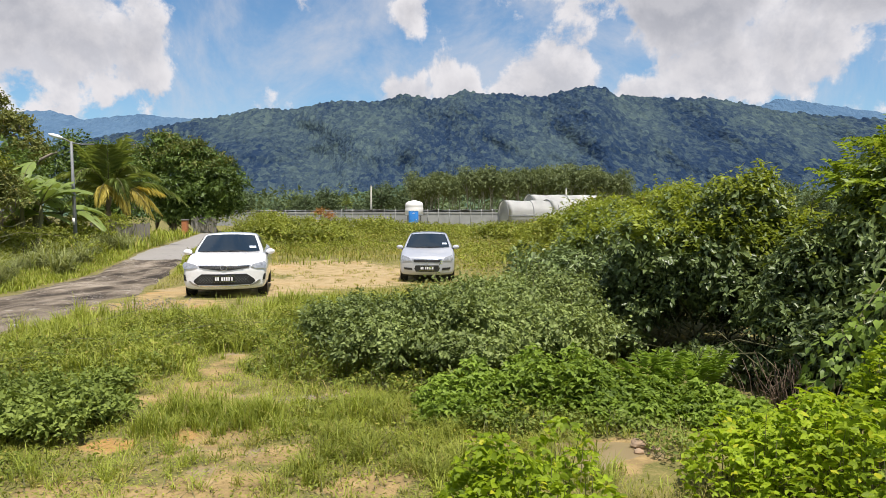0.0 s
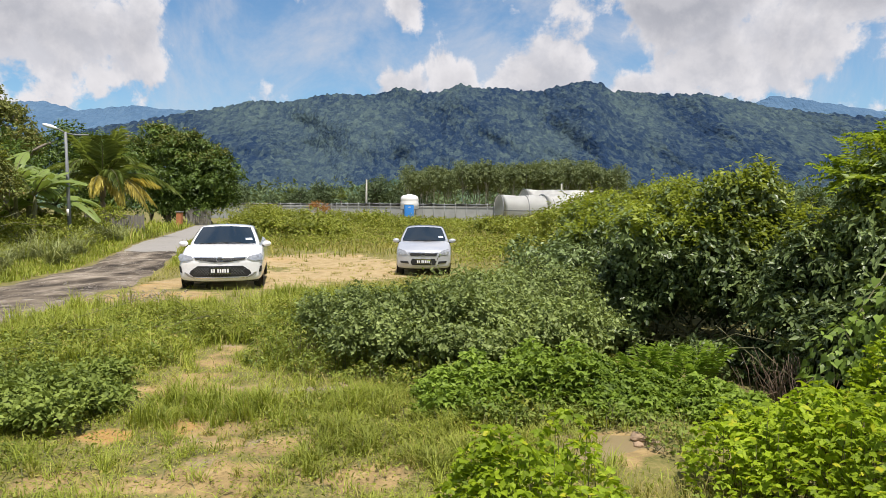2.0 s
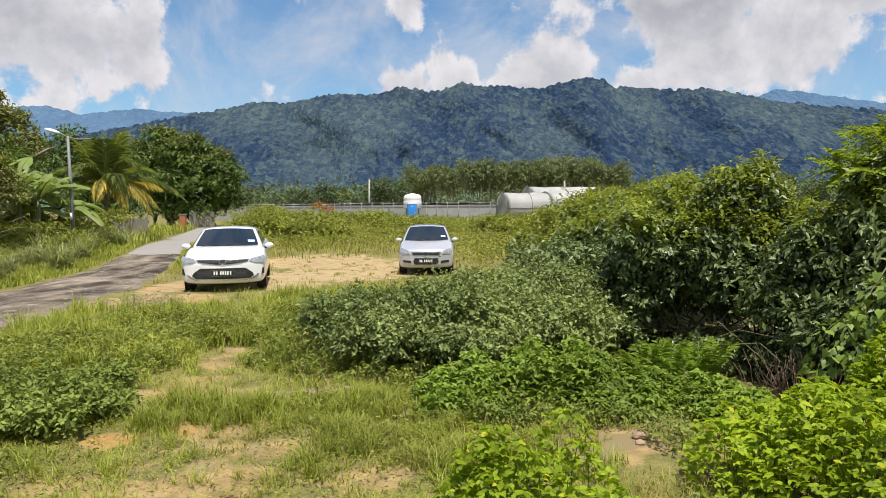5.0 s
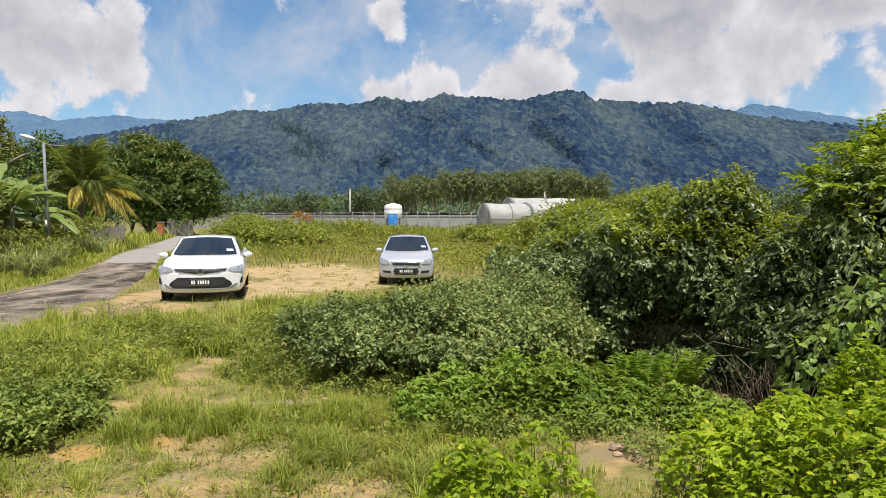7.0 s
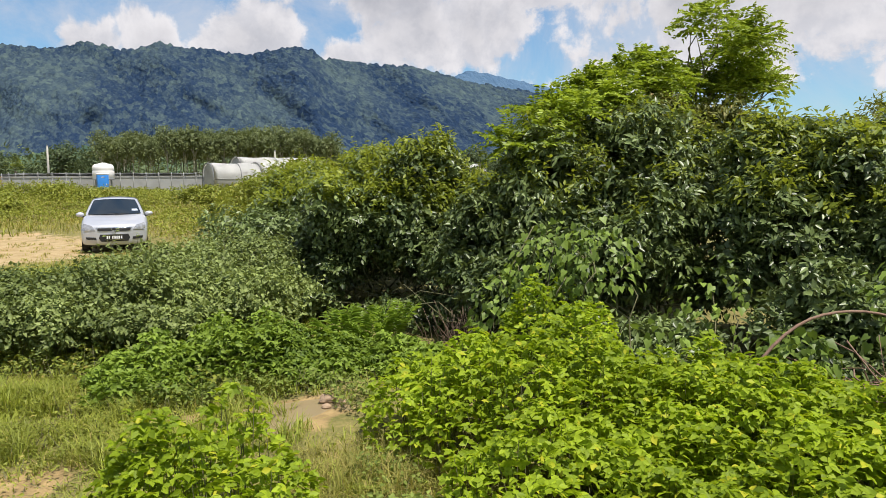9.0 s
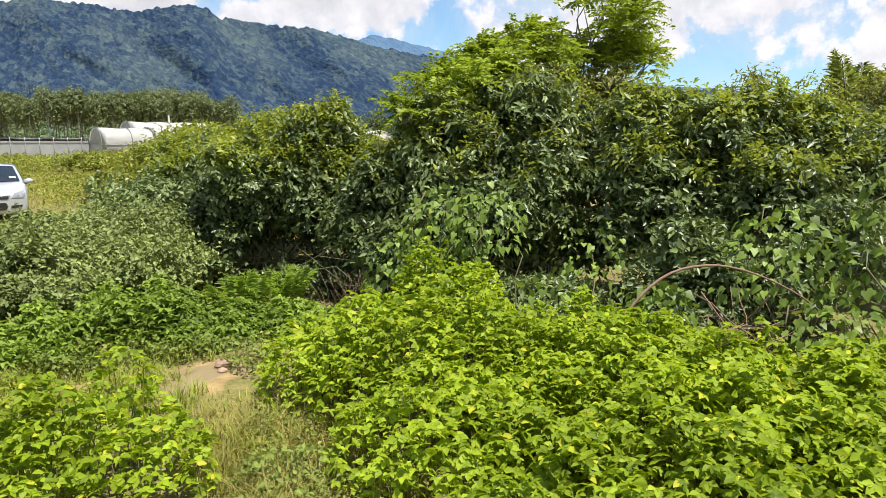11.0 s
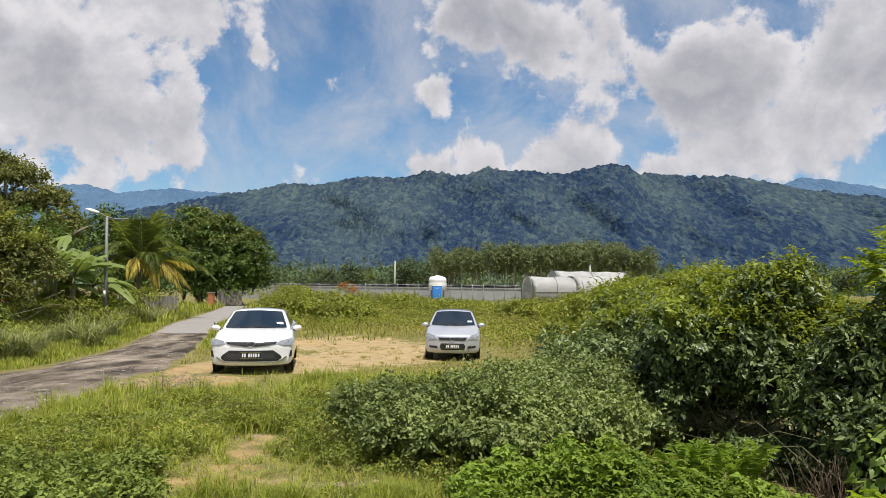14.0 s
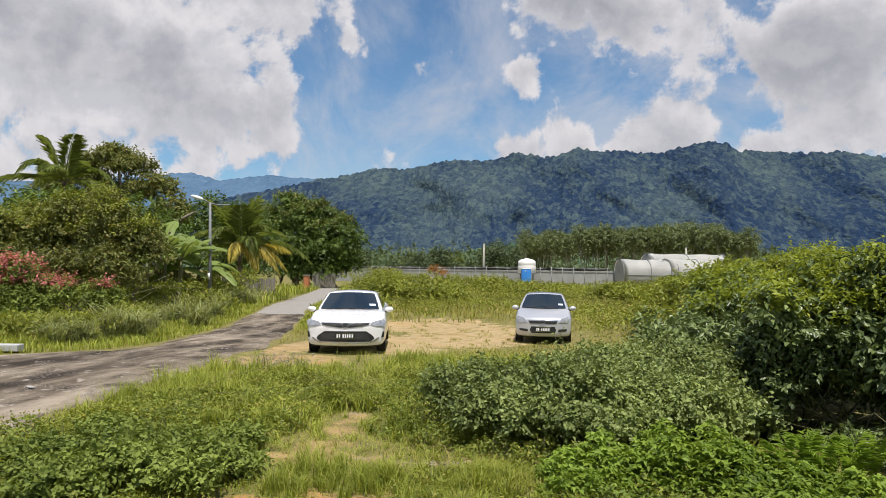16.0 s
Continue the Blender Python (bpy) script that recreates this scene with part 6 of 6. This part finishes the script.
def vine_curtain(label, sheets, n, leaf):
    """Heart-shaped leaves hanging over the face of the bushes."""
    root = thing("climbing_vine", label, "vine", (sheets[0][0], sheets[0][1], 0))
    o = np.array([sheets[0][0], sheets[0][1], 0])
    i = RNG.integers(len(sheets), size=n)
    s = np.array(sheets)[i]
    d = rand_dirs(n, -0.3)
    face = unit(np.array([-0.75, -0.65, 0.25]))
    d = unit(d + face * 0.8)
    p = s[:, :3] + d * s[:, 3:] * RNG.uniform(0.85, 1.08, (n, 1)) - o
    along = unit(np.array([0, 0, -0.8]) + d * 0.55 + RNG.normal(0, 0.3, (n, 3)))
    nrm = unit(d + np.array([0, 0, 0.55]) + RNG.normal(0, 0.6, (n, 3)))
    ok = p[:, 2] > 0.05
    arrays_mesh("foliage", *leaf_arrays(p[ok], along[ok], nrm[ok], (leaf * RNG.uniform(0.5, 1.25, n))[ok], 0.92, HEART), M_VINE, root)
    for k in range(26):
        q = p[RNG.integers(n)]
        part("runner", tube(bmesh.new(), limb((q[0] + RNG.normal(0, .2), q[1] + RNG.normal(0, .2), 0.0), tuple(q), 0.08, 5, 0.06), [0.006] * 6, 4), M_STEM, root)


vine_curtain("heart-leaved vine hanging over the bush", ((3.6, 5.3, 0.6, 0.5, 0.5, 0.55), (3.3, 5.0, 0.35, 0.5, 0.5, 0.35), (5.0, 4.7, 0.5, 0.5, 0.4, 0.5), (4.0, 4.3, 0.25, 0.5, 0.5, 0.35), (4.8, 3.9, 0.2, 0.5, 0.4, 0.35)), 420, 0.078)
vine_curtain("heart-leaved vine covering the thicket's foot", ((5.6, 3.2, 0.6, 0.6, 0.5, 0.65), (6.2, 2.6, 0.6, 0.6, 0.5, 0.7), (5.2, 2.5, 0.3, 0.5, 0.4, 0.35), (6.5, 1.8, 0.6, 0.7, 0.6, 0.7), (4.2, 3.2, 0.35, 0.3, 0.3, 0.4), (6.4, 2.4, 1.2, 0.6, 0.6, 0.5)), 1250, 0.085)


vine_curtain("sunlit heart-leaved vine at the thicket's corner", ((3.05, 5.0, 0.5, 0.35, 0.35, 0.5), (3.5, 5.0, 0.8, 0.45, 0.4, 0.6), (3.2, 4.6, 0.4, 0.45, 0.35, 0.4), (3.7, 4.7, 0.9, 0.4, 0.35, 0.5)), 700, 0.074)


def fern(at, n, L, turn):
    root = thing("fern", "light green feathery fern", "fern", (at[0], at[1], gz(*at)), group="ferns at the thicket's foot")
    for i in range(n):
        a = turn + 2.399 * i
        rib, arr = frond((0, 0, 0.02), (math.cos(a), math.sin(a), RNG.uniform(1.3, 3.2)), L * RNG.uniform(0.8, 1.1), 0.3, L * 0.22, 20, False, 0.020)
        arrays_mesh("frond", *arr, M_FERN, root)


for x, y, n, L in ((2.0, 6.6, 7, 0.72), (2.3, 6.45, 8, 0.75), (2.55, 6.6, 6, 0.7), (1.85, 6.4, 6, 0.6)):
    fern((x, y), n, L, RNG.uniform(0, 6))


def dead_wood():
    root = thing("dead_branches", "arched reddish bare branch over a pile of dead twigs", "branches", (4.3, 2.9, 0))
    knots = np.array([(-0.74, 0.25, 0.05), (-0.60, 0.22, 0.52), (-0.3, 0.15, 0.82), (0.05, 0.05, 0.90), (0.45, -0.05, 0.82), (0.85, -0.2, 0.62), (1.12, -0.3, 0.38)])
    arch = []
    for a, b, c, d in zip(np.r_[knots[:1], knots[:-2]], knots[:-1], knots[1:], np.r_[knots[2:], knots[-1:]]):
        for f in np.arange(0, 1, 0.25):
            arch.append(tuple(0.5 * (2 * b + (c - a) * f + (2 * a - 5 * b + 4 * c - d) * f ** 2 + (3 * b - a - 3 * c + d) * f ** 3)))
    part("arched_branch", tube(bmesh.new(), arch, [0.013 - 0.0075 * i / len(arch) for i in range(len(arch))], 7), M_DEAD, root)
    for i in range(60):
        c = np.array([RNG.normal(0.1, 0.22), RNG.normal(-0.1, 0.15), RNG.uniform(0.12, 0.5)])
        d = unit(np.array([RNG.normal(0, 1), RNG.normal(0, 0.6), RNG.normal(0, 0.35)]))
        L = RNG.uniform(0.15, 0.5)
        a, b = c - d * L, c + d * L
        a[2], b[2] = max(a[2], 0.03), max(b[2], 0.03)
        part("twig", tube(bmesh.new(), limb(a, b, RNG.uniform(-0.06, 0.1), 4, 0.02), [RNG.uniform(0.002, 0.0065)] * 5, 5), M_DEAD, root)


dead_wood()


def dead_stalks():
    root = thing("dry_stalks", "bundle of dry brown stalks in a gap of the thicket", "stalks", (3.1, 6.2, 0))
    for i in range(60):
        x, y = RNG.normal(0, 0.13), RNG.normal(0, 0.12)
        part("stalk", tube(bmesh.new(), limb((x, y, 0), (x + RNG.normal(0, .16), y + RNG.normal(0, .12), RNG.uniform(0.2, 0.5)), 0.0, 3, 0.07), [0.005, 0.004, 0.0035, 0.002], 4), M_STALK, root)


dead_stalks()

palm("oil_palm", "dark oil palm beyond the thicket", (23.5, 12.6), 2.2, 14, 3.2, 0.7, 0, 50, leaf_w=0.035, trunk_r=0.3)
bush("far_thicket", "olive scrub beyond the thicket", "bush",
     ((21.0, 12.0, 2.2, 2.6, 1.5, 1.7), (24.5, 11.0, 2.8, 2.6, 1.5, 1.9), (17.5, 11.5, 1.8, 2.4, 1.5, 1.5), (23, 7.5, 2.6, 2.2, 2.0, 1.9)),
     2600, 6, 0.5, 0.18, 0.35, LANCE, M_OLIVE, M_FIELD, 0.3, 14, 0.3, 0.4, 0.03, -0.5, 10)

# ---- grass ----


def scatter(n, x0, x1, y0, y1, keep, power=1.0):
    x, y = RNG.uniform(x0, x1, n), y0 + (y1 - y0) * RNG.random(n) ** power
    k = (RNG.random(n) < keep(x, y)) & ~on_road(x, y)
    return np.c_[x, y, gz(x, y)][k]


def tufty(x, y, s, seed, lo=-0.1, hi=0.5):
    return np.clip((fbm(x / s, y / s, seed, 3) - lo) / (hi - lo), 0, 1)


def near_keep(x, y):
    d = (1 - np.clip(bare(x, y) * 2.2, 0, 1)) * (0.35 + 0.65 * tufty(x, y, 1.0, 31))
    d = d * np.where((y > 12.4) & (x > -6.6) & (x < -3.6) & (y < 20.5), 0.12, 1)
    return d * np.where(x > 0.4 + 0 * y, 0.6, 1)


def tussocks(n, blades_each, spread, x0, x1, y0, y1, keep):
    """Places of blades gathered in small tussocks."""
    c = scatter(n, x0, x1, y0, y1, keep)
    r = spread * RNG.uniform(0.4, 1.4, len(c))
    k = np.repeat(np.arange(len(c)), RNG.integers(blades_each // 2, blades_each * 2, len(c)))
    a, q = RNG.uniform(0, 2 * np.pi, len(k)), r[k] * np.sqrt(RNG.random(len(k)))
    x, y = c[k, 0] + q * np.cos(a), c[k, 1] + q * np.sin(a)
    return np.c_[x, y, gz(x, y)]


blades(scatter(70000, -6.4, 2.4, 3.4, 9.0, near_keep, 0.9), 0.062, 0.0036, 0.5, M_GRASS, "grass", "short green grass over sandy soil", lean=0.8)
blades(tussocks(2300, 16, 0.07, -6.4, 2.0, 3.4, 9.0, lambda x, y: 0.05 + 0.8 * near_keep(x, y)), 0.15, 0.0034, 0.6, M_GRASS, "grass", "small green grass tussocks over sandy soil", lean=0.9)
blades(tussocks(420, 12, 0.05, -3.4, 1.0, 3.8, 7.2, lambda x, y: 0.5 + 0 * x), 0.10, 0.0032, 0.6, M_GRASS_DRY, "grass", "yellowing grass tussocks on the bare path", lean=0.9)
blades(scatter(42000, -7.0, 2.0, 9.0, 15.5, near_keep), 0.15, 0.005, 0.45, M_GRASS, "grass", "knee-high green roadside grass", lean=0.7)
blades(tussocks(1300, 22, 0.12, -6.8, 0.5, 7.4, 14.5, near_keep), 0.32, 0.0048, 0.5, M_GRASS, "grass", "taller grass in clumps", lean=0.6)
blades(tussocks(420, 26, 0.09, -1.2, 1.2, 4.4, 6.4, lambda x, y: 0.8 * (1 - bare(x, y))), 0.16, 0.0036, 0.5, M_FIELD, "grass", "yellow-green grass by the bare path", lean=0.7)
blades(tussocks(130, 34, 0.09, -2.5, -0.5, 5.5, 6.4, lambda x, y: 0.6 + 0 * x), 0.20, 0.004, 0.4, M_GRASS, "grass", "fresh green grass tufts on the path", lean=0.5)
blades(scatter(7000, 0.9, 1.9, 1.6, 4.2, lambda x, y: 0.8 + 0 * x), 0.18, 0.003, 0.5, M_GRASS_DRY, "grass", "thin pale grass between creepers", lean=0.6)
blades(scatter(12000, -7.5, 3.0, -4.2, 3.4, lambda x, y: 0.35 + 0.65 * tufty(x, y, 1.0, 41)), 0.11, 0.006, 0.4, M_GRASS, "grass", "short green grass around the viewpoint", lean=0.7)


def field_keep(x, y):
    return (1 - np.clip(bare(x, y) * 2.0, 0, 1)) * (0.35 + 0.65 * tufty(x, y, 3.5, 37, -0.3, 0.4))


blades(scatter(56000, -9.5, 7, 15.5, 34, lambda x, y: field_keep(x, y) * np.where((np.abs(x + 0.4) < 1.3) & (y > 19) & (y < 24), 0.1, 1)), 0.15, 0.007, 0.5, M_GRASS_DRY, "grass", "rough yellowing grass in the field", lean=0.8)
blades(tussocks(420, 12, 0.16, -7.0, -0.8, 17.2, 28, lambda x, y: 0.25 + 0.6 * tufty(x, y, 1.6, 43, 0.0, 0.5)), 0.09, 0.007, 0.6, M_GRASS_DRY, "grass", "thin trodden grass on the sandy lot", lean=0.9)
blades(scatter(52000, -14, 22, 30, 80, lambda x, y: 0.4 + 0.6 * tufty(x, y, 6, 38, -0.4, 0.3), 1.2), 0.26, 0.016, 0.6, M_GRASS_DRY, "grass", "tall yellowish grass across the field", lean=0.4)
blades(scatter(45000, -24, 26, 26, 84, lambda x, y: tufty(x, y, 7, 39, -0.2, 0.4) * np.where(np.abs(x) > 5, 1.0, 0.4), 1.2), 0.36, 0.022, 0.6, M_FIELD, "grass", "tall green weeds across the field", lean=0.4)
blades(scatter(42000, -16, -8.5, 12.5, 36, lambda x, y: 0.8 + 0 * x), 0.22, 0.011, 0.35, M_GRASS, "grass", "bright grass along the verge", lean=0.5)
blades(scatter(20000, -40, -14, 10, 60, lambda x, y: 0.8 + 0 * x), 0.7, 0.03, 0.4, M_GRASS, "grass", "grass under the garden trees", lean=0.4)

# ---- small things ----


def stone(at, r, label, mat=None):
    bm = bmesh.new()
    bmesh.ops.create_icosphere(bm, subdivisions=2, radius=r)
    for v in bm.verts:
        v.co *= RNG.uniform(0.8, 1.15)
        v.co.z *= 0.6
    ob = part("stone", bm, mat or M_STONE, smooth=False)
    ob.matrix_world = pose(at[0], at[1], gz(*at) + r * 0.3, 0, 0, RNG.uniform(0, 360))
    tagged(ob, label, "stone", "scattered stones")


for x, y, r in ((1.5, 5.2, 0.07), (1.6, 5.12, 0.04), (1.46, 5.06, 0.04), (-1.05, 6.6, 0.03), (-0.95, 6.7, 0.04), (-1.15, 6.75, 0.03), (-0.85, 6.62, 0.025), (-1.25, 6.62, 0.02), (-1.0, 6.85, 0.035), (-6.2, 12.6, 0.06), (-6.6, 13.0, 0.05), (-5.9, 13.2, 0.04)):
    stone((x, y), r, "small brownish stone on the soil")


def plank(at, turn, size):
    ob = part("plank", box(bmesh.new(), (0, 0, size[2] / 2), size, None, 0.004), M_TRASH, smooth=False)
    ob.matrix_world = pose(at[0], at[1], gz(*at) + 0.055, 0, 0, turn)
    tagged(ob, "short pale piece of wood lying on the lane", "plank")


plank((-6.65, 10.8), 10, (0.34, 0.05, 0.03))
plank((-7.9, 9.3), -20, (0.2, 0.05, 0.02))


def gravel(label, cx, cy, rx, ry, n, size):
    """Loose angular chips lying on the ground, too many to count."""
    a, q = RNG.uniform(0, 2 * np.pi, n), np.sqrt(RNG.random(n)) * RNG.uniform(0.5, 1.2, n)
    x, y = cx + rx * q * np.cos(a), cy + ry * q * np.sin(a)
    r = size * RNG.uniform(0.35, 1.2, n) ** 1.5
    corner = np.array([(1, 0, 0), (0, 1, 0), (-1, 0, 0), (0, -1, 0), (0, 0, 0.8), (0, 0, -0.4)], float)
    co = np.c_[x, y, gz(x, y) + r * 0.25][:, None, :] + corner[None] * r[:, None, None] * RNG.uniform(0.6, 1.25, (n, 6, 3))
    tri = np.array([(0, 1, 4), (1, 2, 4), (2, 3, 4), (3, 0, 4), (1, 0, 5), (2, 1, 5), (3, 2, 5), (0, 3, 5)])
    fa = (tri[None] + (np.arange(n) * 6)[:, None, None]).reshape(-1, 3)
    tagged(arrays_mesh("gravel", co.reshape(-1, 3), fa, M_CHIPS), label, "gravel", kind="stuff")


gravel("grey stone chips by the path and shrub", -1.25, 6.55, 0.36, 0.22, 420, 0.017)
gravel("pale stone chips spilling off the broken lane", -6.0, 13.4, 1.0, 1.7, 620, 0.026)
gravel("small pebbles over the bare path", -1.9, 5.6, 1.0, 1.4, 260, 0.009)
